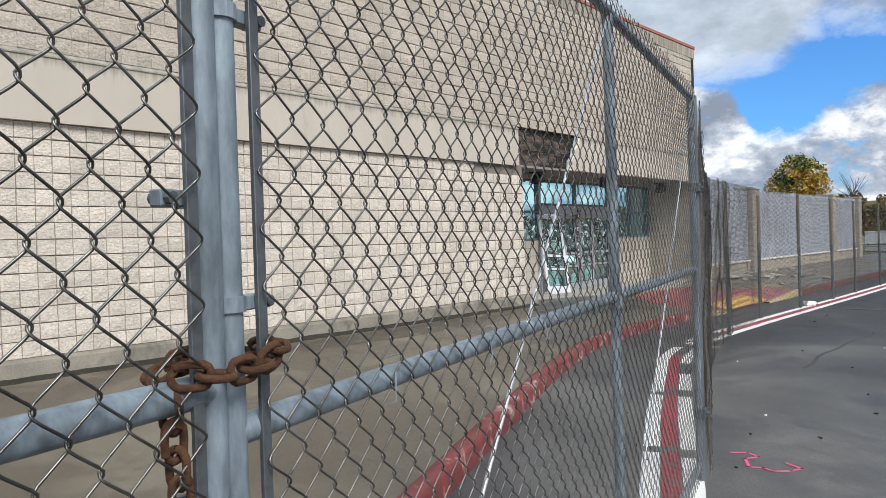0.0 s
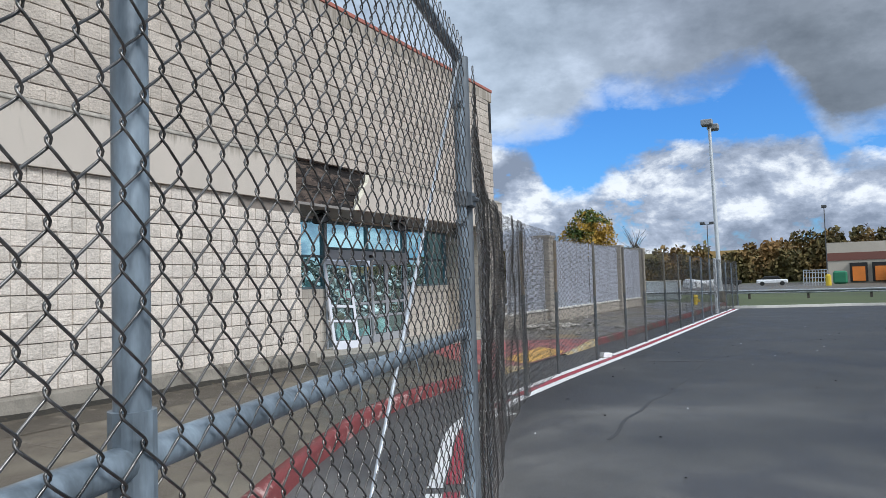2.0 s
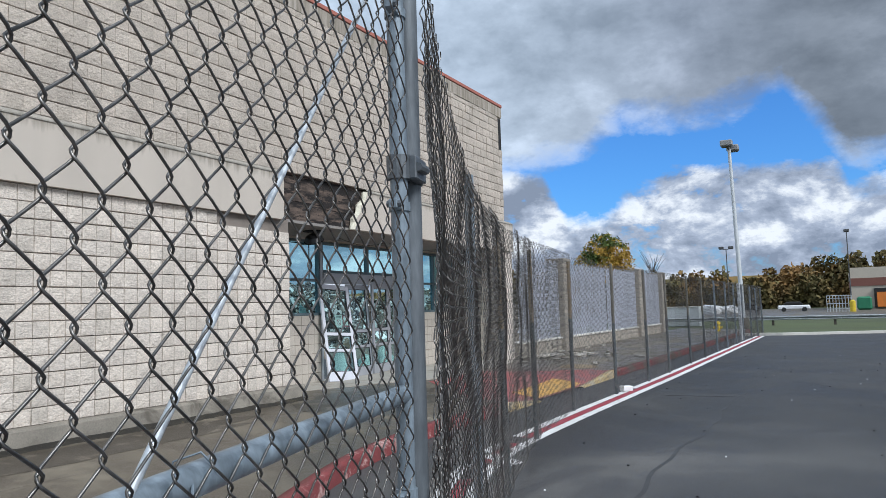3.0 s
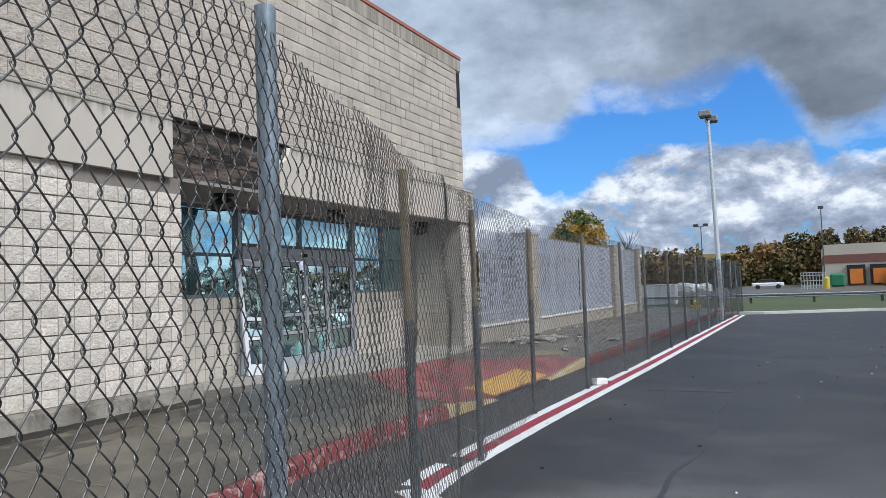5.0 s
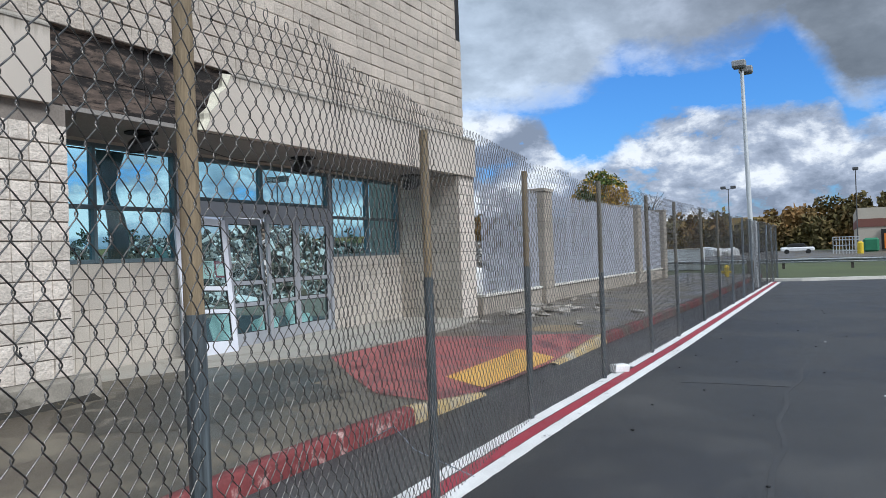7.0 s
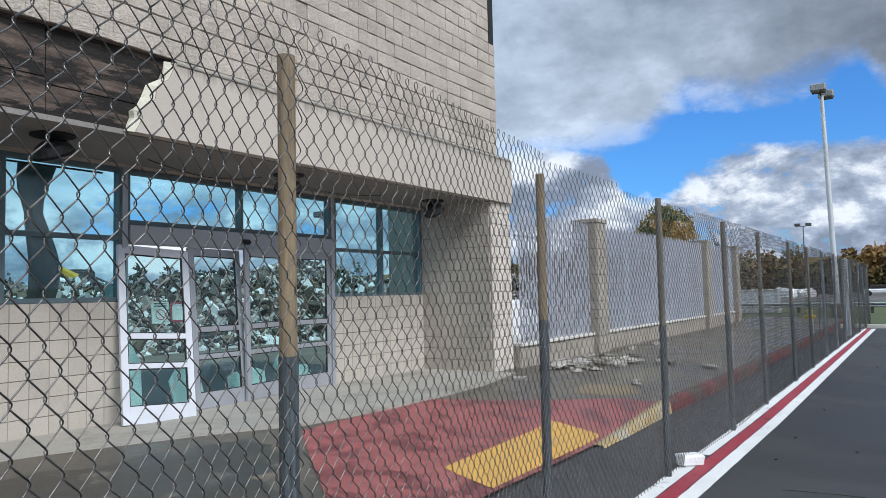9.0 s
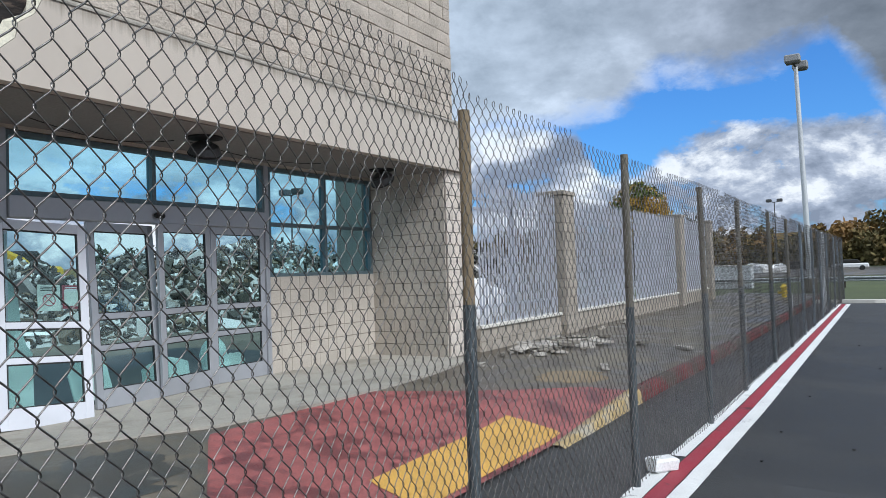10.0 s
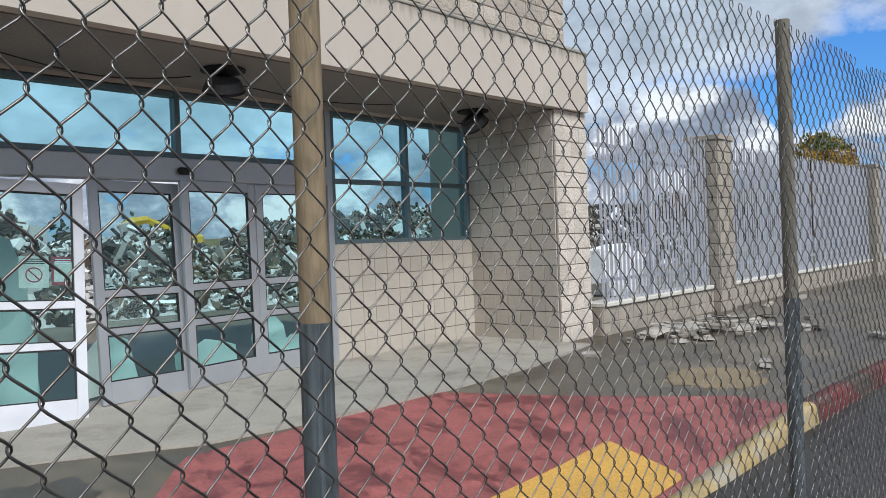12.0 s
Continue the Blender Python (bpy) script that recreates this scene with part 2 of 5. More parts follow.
M_WHITE = material("white_line_paint", (0.78, 0.78, 0.77), 0.65, dark=0.85, scale=2.5, fine_scale=90, bump=0.2, stain=(0.12, 0.12, 0.12), stain_scale=5.5, stain_lo=0.62, stain_hi=0.68)
M_REDLINE = material("red_line_paint", (0.34, 0.035, 0.055), 0.6, dark=0.8, scale=2.5, fine_scale=90, bump=0.2, stain=(0.08, 0.03, 0.035), stain_scale=3.0, stain_lo=0.62, stain_hi=0.7)
M_PINK = material("pink_marking_paint", (0.75, 0.12, 0.25), 0.7, dark=0.7, scale=8)
M_GALV = material("galvanised_steel", (0.29, 0.35, 0.405), 0.45, 0.25, dark=0.42, scale=17, fine_scale=90, bump=0.05, stretch=(1, 1, 0.3))
M_SLEEVE = material("dull_steel_sleeve", (0.135, 0.16, 0.175), 0.6, 0.25, dark=0.3, scale=22, fine_scale=90, bump=0.25, bump_scale=60, stretch=(3, 3, 0.12))
M_WIRE = material("galvanised_wire", (0.255, 0.242, 0.228), 0.36, 1.0, dark=0.42, scale=9, fine_scale=80, bump=0.0)
M_ROD = material("bright_zinc_rod", (0.62, 0.66, 0.70), 0.4, 0.4, dark=0.75, scale=12, fine_scale=90, bump=0.05)
M_POST = material("weathered_steel_post", (0.17, 0.19, 0.21), 0.55, 0.3, dark=0.6, scale=9, fine_scale=80, bump=0.1, stretch=(1, 1, 0.25))
M_DAMP = material("damp_concrete", (0.066, 0.055, 0.041), 0.42, dark=0.55, scale=1.6, fine_scale=70, bump=0.2, bump_scale=110, stain=(0.15, 0.128, 0.10), stain_scale=2.4, stain_lo=0.56, stain_hi=0.64)
M_SAND = material("washed_out_sand", (0.27, 0.205, 0.125), 0.9, dark=0.75, scale=3, fine_scale=90, bump=0.2)
M_GRIME = material("wet_dirt_and_litter", (0.035, 0.030, 0.022), 0.8, dark=0.4, scale=7, fine_scale=60, bump=0.6, bump_scale=50, stain=(0.10, 0.08, 0.045), stain_scale=9, stain_lo=0.6, stain_hi=0.66)
M_DIGGER = material("yellow_machine_paint", (0.62, 0.42, 0.03), 0.5, dark=0.75, scale=2)
M_DKSTEEL = material("dark_tension_steel", (0.16, 0.175, 0.19), 0.5, 0.6, dark=0.75, scale=6, bump=0.05)
M_RUST = material("rusty_chain", (0.15, 0.068, 0.034), 0.85, 0.25, dark=0.45, scale=40, fine_scale=200, bump=0.6, bump_scale=300)
M_POLE = material("wooden_stake", (0.33, 0.25, 0.155), 0.8, dark=0.55, scale=6, fine_scale=60, bump=0.3, stretch=(3, 3, 0.3))
M_PALE = material("grey_painted_pale", (0.60, 0.615, 0.68), 0.55, 0.1, dark=0.85, scale=2, bump=0.03)
M_CAP = material("pale_coping", (0.66, 0.63, 0.57), 0.8, dark=0.85, scale=3, bump=0.2)
M_PILAST = material("pilaster_block", (0.40, 0.355, 0.30), 0.9, dark=0.8, scale=3, bump=0.5, bump_scale=40, island=0.1)
M_RUBBLE = material("broken_concrete", (0.50, 0.465, 0.42), 0.9, dark=0.45, scale=5, bump=0.5, island=0.5)
M_DIRT = material("bare_dirt", (0.20, 0.17, 0.13), 0.95, dark=0.6, scale=0.7, fine_scale=12, bump=0.5, bump_scale=20)
M_HEAP = material("mixed_demolition_rubble", (0.36, 0.345, 0.325), 0.9, dark=0.2, scale=1.4, bump=0.0, island=0.93)
nt = M_HEAP.node_tree
bsdf = nt.nodes["Principled BSDF"]
bit = nt.nodes.new("ShaderNodeNewGeometry").outputs["Random Per Island"]
nt.links.new(ramp(nt, [(0.0, (0.02, 0.02, 0.018)), (0.42, (0.07, 0.065, 0.055)), (0.60, (0.20, 0.155, 0.11)), (0.74, (0.26, 0.25, 0.24)), (0.86, (0.55, 0.54, 0.52)), (1.0, (0.86, 0.86, 0.85))], bit), bsdf.inputs["Base Color"])
M_POLEGR = material("grey_weathered_stake", (0.22, 0.20, 0.16), 0.85, dark=0.55, scale=6, fine_scale=60, bump=0.3, stretch=(3, 3, 0.3))
M_WHITEOB = material("white_scrap", (0.80, 0.80, 0.80), 0.6, dark=0.85, scale=9)
M_HEAD = material("grey_lamp_housing", (0.33, 0.33, 0.33), 0.5, 0.2, dark=0.85, scale=3)
M_LAMP = material("lamp_metal", (0.12, 0.12, 0.12), 0.5, 0.5)
M_POLEG = material("pale_pole_paint", (0.62, 0.64, 0.66), 0.5, 0.2, dark=0.9, scale=1.5)
M_GRASS = material("grass_field", (0.085, 0.105, 0.04), 0.95, dark=0.55, scale=0.12, fine_scale=4, bump=0.3, bump_scale=8)
M_LEAFD = material("autumn_foliage", (0.15, 0.125, 0.045), 0.9, dark=0.6, scale=0.16, fine_scale=2.5, bump=0.0, island=0.6, stain=(0.24, 0.135, 0.045), stain_scale=0.07, stain_lo=0.5, stain_hi=0.62)
M_LEAFG = material("green_yellow_foliage", (0.115, 0.165, 0.04), 0.9, dark=0.5, scale=0.5, fine_scale=3, bump=0.0, island=0.5, stain=(0.42, 0.26, 0.04), stain_scale=0.24, stain_lo=0.485, stain_hi=0.53)
M_CONIFER = material("dark_conifer", (0.05, 0.075, 0.04), 0.95, dark=0.5, scale=0.4, bump=0.0, island=0.5)
M_BARK = material("bark", (0.10, 0.085, 0.07), 0.95, dark=0.6, scale=4, bump=0.5)
M_FARW = material("far_beige_wall", (0.52, 0.46, 0.38), 0.85, dark=0.9, scale=0.3)
M_FARR = material("far_brown_band", (0.20, 0.085, 0.065), 0.85, dark=0.9, scale=0.3)
M_ORANGE = material("orange_dock_door", (0.75, 0.22, 0.03), 0.6, dark=0.85, scale=1)
M_GREEN = material("green_container", (0.03, 0.20, 0.10), 0.5, dark=0.8, scale=2)
M_CARW = material("white_car_paint", (0.75, 0.75, 0.76), 0.3, dark=0.95, scale=1)
M_BLACK = material("black_rubber", (0.02, 0.02, 0.02), 0.8)
M_HYD = material("hydrant_paint", (0.70, 0.50, 0.03), 0.5, dark=0.8)
M_SIGNR = material("maroon_sign", (0.30, 0.05, 0.07), 0.6)
M_SIGNP = material("pale_sign", (0.62, 0.66, 0.60), 0.6)


def glass_material(name, tint):
    m = bpy.data.materials.new(name)
    m.use_nodes = True
    nt = m.node_tree
    nt.nodes.clear()
    gl = nt.nodes.new("ShaderNodeBsdfGlossy")
    gl.inputs["Roughness"].default_value = 0.015
    tr = nt.nodes.new("ShaderNodeBsdfTransparent")
    tr.inputs["Color"].default_value = (*tint, 1)
    lw = nt.nodes.new("ShaderNodeLayerWeight")
    gloss = math_node(nt, "ADD", math_node(nt, "MULTIPLY", math_node(nt, "POWER", lw.outputs["Facing"], 4.0), 0.45), 0.045)
    mx = nt.nodes.new("ShaderNodeMixShader")
    nt.links.new(gloss, mx.inputs[0])
    nt.links.new(tr.outputs[0], mx.inputs[1])
    nt.links.new(gl.outputs[0], mx.inputs[2])
    out = nt.nodes.new("ShaderNodeOutputMaterial")
    nt.links.new(mx.outputs[0], out.inputs[0])
    return m


M_GLASS = glass_material("teal_tinted_glass", (0.70, 0.885, 0.915))
M_GLASSD = glass_material("pale_teal_door_glass", (0.77, 0.91, 0.92))


# ---------------------------------------------------------------- mesh helpers
def thing(name, label, category, at=(0, 0, 0), group="", kind=""):
    ob = new(name)
    ob.location = at
    ob.empty_display_size = 0.1
    return tagged(ob, label, category, group, kind)


def obj(name, bm, mat, _parent=None, label="", smooth=False):
    me = bpy.data.meshes.new(name)
    bmesh.ops.recalc_face_normals(bm, faces=bm.faces[:])
    if smooth:
        # end caps keep their own normals, so that a tube shades evenly along its length
        rims = {e for f in bm.faces if len(f.verts) > 4 for e in f.edges}
        if rims:
            bmesh.ops.split_edges(bm, edges=list(rims))
    bm.to_mesh(me)
    bm.free()
    for mt in (mat if isinstance(mat, (list, tuple)) else [mat]):
        me.materials.append(mt)
    if smooth:
        me.polygons.foreach_set("use_smooth", [True] * len(me.polygons))
    ob = new(name, me)
    if label:
        ob["label"] = label
    return ob


def world_at(ob):
    return Vector(ob.location) if ob.parent is None else Vector((0, 0, 0)) + ob.location


def part(name, bm, mat, parent, label="", smooth=False):
    ob = obj(name, bm, mat, None, label, smooth)
    ob.parent = parent
    ob.matrix_parent_inverse = Matrix.Translation(-world_at(parent))
    return ob


def box(bm, x0, x1, y0, y1, z0, z1, bevel=0.0, m=None):
    r = bmesh.ops.create_cube(bm, size=1.0)
    vs = r["verts"]
    for v in vs:
        v.co = Vector((x0 + (v.co.x + 0.5) * (x1 - x0), y0 + (v.co.y + 0.5) * (y1 - y0), z0 + (v.co.z + 0.5) * (z1 - z0)))
    if bevel:
        es = list({e for v in vs for e in v.link_edges})
        out = bmesh.ops.bevel(bm, geom=es, offset=bevel, segments=1, affect="EDGES", clamp_overlap=True)
        vs = list({v for f in out["faces"] for v in f.verts})
    if m is not None:
        for v in vs:
            v.co = m @ v.co
    return vs


def ring(bm, p, axis, r, n, ref=None):
    axis = Vector(axis).normalized()
    a = axis.orthogonal().normalized() if ref is None else Vector(ref)
    b = axis.cross(a).normalized()
    return [bm.verts.new(Vector(p) + r * (math.cos(2 * math.pi * i / n) * a + math.sin(2 * math.pi * i / n) * b)) for i in range(n)]


def tube(bm, pts, r, n=10, cap=True, radii=None):
    pts = [Vector(p) for p in pts]
    rings = []
    for i, p in enumerate(pts):
        d = (pts[min(i + 1, len(pts) - 1)] - pts[max(i - 1, 0)]).normalized()
        h = Vector((0, 0, 1)) if abs(d.z) < 0.9 else Vector((1, 0, 0))
        a = d.cross(h).normalized()
        rings.append(ring(bm, p, d, radii[i] if radii else r, n, a))
    for u, v in zip(rings, rings[1:]):
        for i in range(n):
            bm.faces.new((u[i], u[(i + 1) % n], v[(i + 1) % n], v[i]))
    if cap:
        bm.faces.new(rings[0][::-1])
        bm.faces.new(rings[-1])


def poly_prism(bm, pts, z0, z1):
    lo = [bm.verts.new((x, y, z0)) for x, y in pts]
    hi = [bm.verts.new((x, y, z1)) for x, y in pts]
    bm.faces.new(hi)
    bm.faces.new(lo[::-1])
    for i in range(len(pts)):
        j = (i + 1) % len(pts)
        bm.faces.new((lo[i], lo[j], hi[j], hi[i]))


def rawmesh(name, verts, faces, mat, parent=None, smooth=False):
    me = bpy.data.meshes.new(name)
    me.from_pydata(verts, [], faces)
    me.materials.append(mat)
    if smooth:
        me.polygons.foreach_set("use_smooth", [True] * len(me.polygons))
    me.update()
    ob = new(name, me)
    if parent is not None:
        ob.parent = parent
    return ob


# ---------------------------------------------------------------- ground, sidewalk, curb, paint
Z0 = -0.24
EDGE_Y = [-26, -14, -8.94, -7.5, -5.18, -3.11, -1.4, 0.0, 2.5, 5.0, 8.0, 11, 18, 34]
EDGE_X = [13.4, 8.12, 5.89, 5.25, 4.25, 3.52, 3.24, 3.22, 3.30, 3.36, 3.34, 3.42, 3.48, 3.55]


def edge_x(y):
    s = 0.0
    for k in (-0.6, -0.3, 0.0, 0.3, 0.6):
        s += float(np.interp(y + k, EDGE_Y, EDGE_X))
    return s / 5


def ramp_at(y):
    return float(np.interp(y, [1.5, 3.0, 5.3, 7.7], [0, 1, 1, 0]))


def walk_z(x, y):
    e = edge_x(y)
    base = 0.03 - 0.115 * min(max(x / e, 0), 1) + 0.004 * noise.noise((x * 0.8, y * 0.8, 0))
    s = min(max((x - 0.8) / (e - 0.8), 0), 1)
    return base - ramp_at(y) * s * (0.145 + 0.004) * 1.0


def grid_mesh(name, x_of, ys, nx, zf, mat, parent=None, drop=0.0):
    verts, faces = [], []
    for y in ys:
        a, b = x_of(y)
        for i in range(nx + 1):
            x = a + (b - a) * i / nx
            verts.append((x, y, zf(x, y)))
    w = nx + 1
    for j in range(len(ys) - 1):
        for i in range(nx):
            faces.append((j * w + i, j * w + i + 1, (j + 1) * w + i + 1, (j + 1) * w + i))
    return rawmesh(name, verts, faces, mat, parent, True)


bm = bmesh.new()
for x0, x1, y0, y1 in ((-900, 900, -900, 900),):
    vs = [bm.verts.new(p) for p in ((x0, y0, Z0 - 0.02), (x1, y0, Z0 - 0.02), (x1, y1, Z0 - 0.02), (x0, y1, Z0 - 0.02))]
    bm.faces.new(vs)
tagged(obj("ground", bm, M_GRASS), "green grass ground reaching out to the horizon", "ground", kind="structure")
bm = bmesh.new()
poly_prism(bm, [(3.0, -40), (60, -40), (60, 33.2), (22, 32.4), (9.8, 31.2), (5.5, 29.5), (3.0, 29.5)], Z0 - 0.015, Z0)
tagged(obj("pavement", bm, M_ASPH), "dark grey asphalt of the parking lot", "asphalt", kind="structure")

ys = list(np.arange(-26, 34.01, 0.2))
tagged(grid_mesh("sidewalk", lambda y: (-1.75 if -0.1 < y < 9.3 else -0.2, edge_x(y) - 0.13), ys, 26, walk_z, M_CONC),
       "damp brown stained concrete sidewalk along the building", "sidewalk", kind="structure")


def curb_piece(name, y0, y1, mat, label):
    ys = np.linspace(y0, y1, max(3, int((y1 - y0) / 0.15)))
    verts, faces = [], []
    for y in ys:
        e, d = edge_x(y), (edge_x(y + 0.1) - edge_x(y - 0.1)) / 0.2
        nrm = Vector((1, -d, 0)).normalized()
        zt = walk_z(e - 0.13, y) + 0.006
        jig = 0.012 * noise.noise((y * 2.1, 3.0, 0))
        for off, z in ((-0.14, zt - 0.05), (-0.14, zt), (-0.04 + jig, zt + 0.002), (-0.012 + jig, zt - 0.012), (0.0 + jig, max(zt - 0.04, Z0 + 0.004)), (0.02 + jig, Z0 - 0.02)):
            p = Vector((e, y, 0)) + nrm * off
            verts.append((p.x, p.y, z))
    for j in range(len(ys) - 1):
        for i in range(5):
            faces.append((j * 6 + i, j * 6 + i + 1, (j + 1) * 6 + i + 1, (j + 1) * 6 + i))
    return tagged(rawmesh(name, verts, faces, mat, None, True), label, "curb", kind="structure")


curb_piece("curb_1", -26, 1.45, M_REDCURB, "red painted concrete curb with worn white patches")
curb_piece("curb_2", 1.45, 3.0, M_YELCURB, "worn yellow painted curb sloping into the ramp")
curb_piece("curb_3", 5.3, 7.75, M_YELCURB, "worn yellow painted curb rising from the ramp")
curb_piece("curb_4", 7.75, 34, M_REDDIRT, "dirty dark red curb edge of the sidewalk")


def paint_patch(name, x_of, y0, y1, mat, label, lift):
    ys = list(np.linspace(y0, y1, 40))
    return tagged(grid_mesh(name, x_of, ys, 14, lambda x, y: walk_z(x, y) + lift, mat), label, "floor paint", kind="structure")


paint_patch("ramp_paint_red", lambda y: (float(np.interp(y, [1.95, 3.55, 6.0, 7.65], [2.5, 0.66, 0.62, 2.75])), edge_x(y) - 0.12), 1.98, 7.62, M_REDPATCH,
            "faded red painted ramp with dark wet stains", 0.006)
paint_patch("ramp_paint_yellow", lambda y: (float(np.interp(y, [3.27, 3.45, 5.92], [3.10, 2.52, 2.46])), float(np.interp(y, [3.27, 5.70, 5.92], [3.15, 3.17, 2.50]))), 3.27, 5.92, M_YELLOW,
            "bright yellow painted landing strip on the ramp", 0.011)

# pale entry slab and footing
bm = bmesh.new()
poly_prism(bm, [(-1.75, 0.25), (-0.9, 0.25), (-0.6, 1.4), (0.05, 2.9), (0.50, 3.8), (0.66, 5.0), (0.66, 6.4), (0.58, 7.6), (0.30, 9.1), (-0.15, 9.1), (-1.75, 9.1)], 0.0, 0.042)
tagged(obj("entry_slab", bm, M_SLAB), "pale concrete slab in front of the doors", "slab", kind="structure")
verts, faces = [], []
ys = np.arange(-24, 0.41, 0.2)
for y in ys:
    j = 0.02 * noise.noise((y * 1.3, 8, 0))
    for x, z in ((-0.10, 0.265), (0.05 + j, 0.262 + j * 0.5), (0.085 + j, 0.235), (0.12 + j, 0.0)):
        verts.append((x, y, z))
for j in range(len(ys) - 1):
    for i in range(3):
        faces.append((j * 4 + i, j * 4 + i + 1, (j + 1) * 4 + i + 1, (j + 1) * 4 + i))
faces.append(tuple((len(ys) - 1) * 4 + i for i in range(4)))
tagged(rawmesh("footing", verts, faces, M_FOOT, None, False), "stained concrete footing at the base of the wall", "footing", kind="structure")

verts, faces = [], []
for k, y in enumerate(np.arange(-24, 0.31, 0.06)):
    w = 0.10 + 0.07 * noise.noise((y * 1.7, 4, 0)) + 0.05 * noise.noise((y * 7.0, 9, 0))
    h = 0.022 + 0.012 * noise.noise((y * 5.0, 2, 0))
    for x, dz in ((0.09, 0.035 + h), (0.13, 0.012 + h), (0.13 + 0.6 * w, 0.5 * h + 0.004), (0.13 + w, -0.006)):
        verts.append((x, y, walk_z(x, y) + dz))
    if k:
        for i in range(3):
            faces.append((4 * k - 4 + i, 4 * k - 3 + i, 4 * k + 1 + i, 4 * k + i))
tagged(rawmesh("dirt_strip", verts, faces, M_GRIME), "dark wet dirt and leaf litter along the footing", "dirt", kind="structure")



def ground_patch(name, cx, cy, rx, ry, mat, label, lift, seed):
    """A flat patch with a ragged outline, laid on the sidewalk."""
    verts, faces = [(cx, cy, walk_z(cx, cy) + lift)], []
    n, rings = 48, 5
    for r_ in range(1, rings + 1):
        for k in range(n):
            a = 2 * math.pi * k / n
            w = 1 + 0.35 * noise.noise((1.6 * math.cos(a), 1.6 * math.sin(a), seed)) + 0.25 * noise.noise((6 * math.cos(a), 6 * math.sin(a), seed + 3))
            x, y = cx + rx * w * r_ / rings * math.cos(a), cy + ry * w * r_ / rings * math.sin(a)
            verts.append((x, y, walk_z(x, y) + lift))
            m_ = (k + 1) % n
            if r_ == 1:
                faces.append((0, 1 + k, 1 + m_))
            else:
                i0, i1 = 1 + (r_ - 2) * n, 1 + (r_ - 1) * n
                faces.append((i0 + k, i1 + k, i1 + m_, i0 + m_))
    return tagged(rawmesh(name, verts, faces, mat, None, True), label, "stain", kind="structure")


ground_patch("damp_patch", 1.15, 0.95, 1.0, 1.6, M_DAMP, "dark damp patch on the sidewalk before the doors", 0.0035, 2)
ground_patch("damp_patch", 0.75, 2.55, 0.42, 0.35, M_DAMP, "small dark damp patch on the sidewalk", 0.0035, 5)
ground_patch("damp_patch", 0.72, -4.2, 0.45, 2.6, M_DAMP, "dark damp strip on the sidewalk along the wall", 0.0035, 8)
ground_patch("sand_patch", 2.25, 8.25, 0.42, 0.6, M_SAND, "tan sand washed out over the sidewalk", 0.0035, 4)

STR_Y = [-16, -7.82, -6.2, -3.04, -1.5, -0.5, 1.6, 8, 34]
STR_X = [10.6, 6.74, 5.96, 4.57, 4.27, 4.22, 4.21, 4.29, 4.33]


def stripe_x(y):
    return sum(float(np.interp(y + k, STR_Y, STR_X)) for k in (-0.5, -0.25, 0, 0.25, 0.5)) / 5


def stripe(name, off, width, y0, y1, mat, label, lift=0.004):
    ys = np.linspace(y0, y1, max(2, int((y1 - y0) / 0.12)))
    verts, faces = [], []
    for y in ys:
        d = (stripe_x(y + 0.1) - stripe_x(y - 0.1)) / 0.2
        nrm = Vector((1, -d, 0)).normalized()
        w = 0.008 * noise.noise((y * 5, off * 10, 1))
        for o in (off + w, off + width + 0.008 * noise.noise((y * 6, off * 10, 5))):
            p = Vector((stripe_x(y), y, 0)) + nrm * o
            verts.append((p.x, p.y, Z0 + lift))
    for j in range(len(ys) - 1):
        faces.append((2 * j, 2 * j + 1, 2 * j + 3, 2 * j + 2))
    return tagged(rawmesh(name, verts, faces, mat), label, "road marking", kind="structure")


for a, b in ((-12, -9.6), (-9.45, -7.4), (-7.25, -5.45), (-5.3, -2.2), (-1.55, -0.75), (-0.45, 5.1), (5.45, 29)):
    stripe("marking_white", 0.0, 0.135, a, b, M_WHITE, "chipped white painted line on the asphalt")
for a, b in ((-12, -7.4), (-7.25, -5.4), (-5.2, -2.9), (-2.1, -0.9), (-0.5, 29)):
    stripe("marking_red", 0.146, 0.135, a, b, M_REDLINE, "dark red painted line between the white ones")
for a, b in ((-12, -7.5), (-7.3, -5.5), (-5.2, -4.3), (-3.6, 29)):
    stripe("marking_white", 0.29, 0.14, a, b, M_WHITE, "white painted line along the driving lane")
bm = bmesh.new()
poly_prism(bm, [(4.36, -1.75), (4.50, -1.55), (5.0, -1.9), (4.93, -2.12)], Z0 + 0.003, Z0 + 0.006)
tagged(obj("marking_white", bm, M_WHITE), "slanted white painted bar across the lines", "road marking", kind="structure")
# paving seam and an old patch in the lane
bm = bmesh.new()
ws = [(6.43 + 0.05 * math.sin(y * 1.3) + 0.03 * math.sin(y * 4.1), y) for y in np.arange(-3.0, 12.0, 0.3)]
for (xa, ya), (xb, yb) in zip(ws, ws[1:]):
    poly_prism(bm, [(xa - 0.022, ya), (xa + 0.022, ya), (xb + 0.022, yb), (xb - 0.022, yb)], Z0 + 0.001, Z0 + 0.003)
tagged(obj("asphalt_seam", bm, M_SEAM), "thin dark seam between two asphalt lanes", "asphalt", kind="structure")
bm = bmesh.new()
poly_prism(bm, [(5.2, 4.45), (5.6, 4.5), (6.4, 4.52), (6.38, 4.9), (5.7, 4.86), (5.22, 4.92)], Z0 + 0.001, Z0 + 0.0045)
tagged(obj("asphalt_patch", bm, M_SEAM), "narrow darker patch in the asphalt lane", "asphalt", kind="structure")
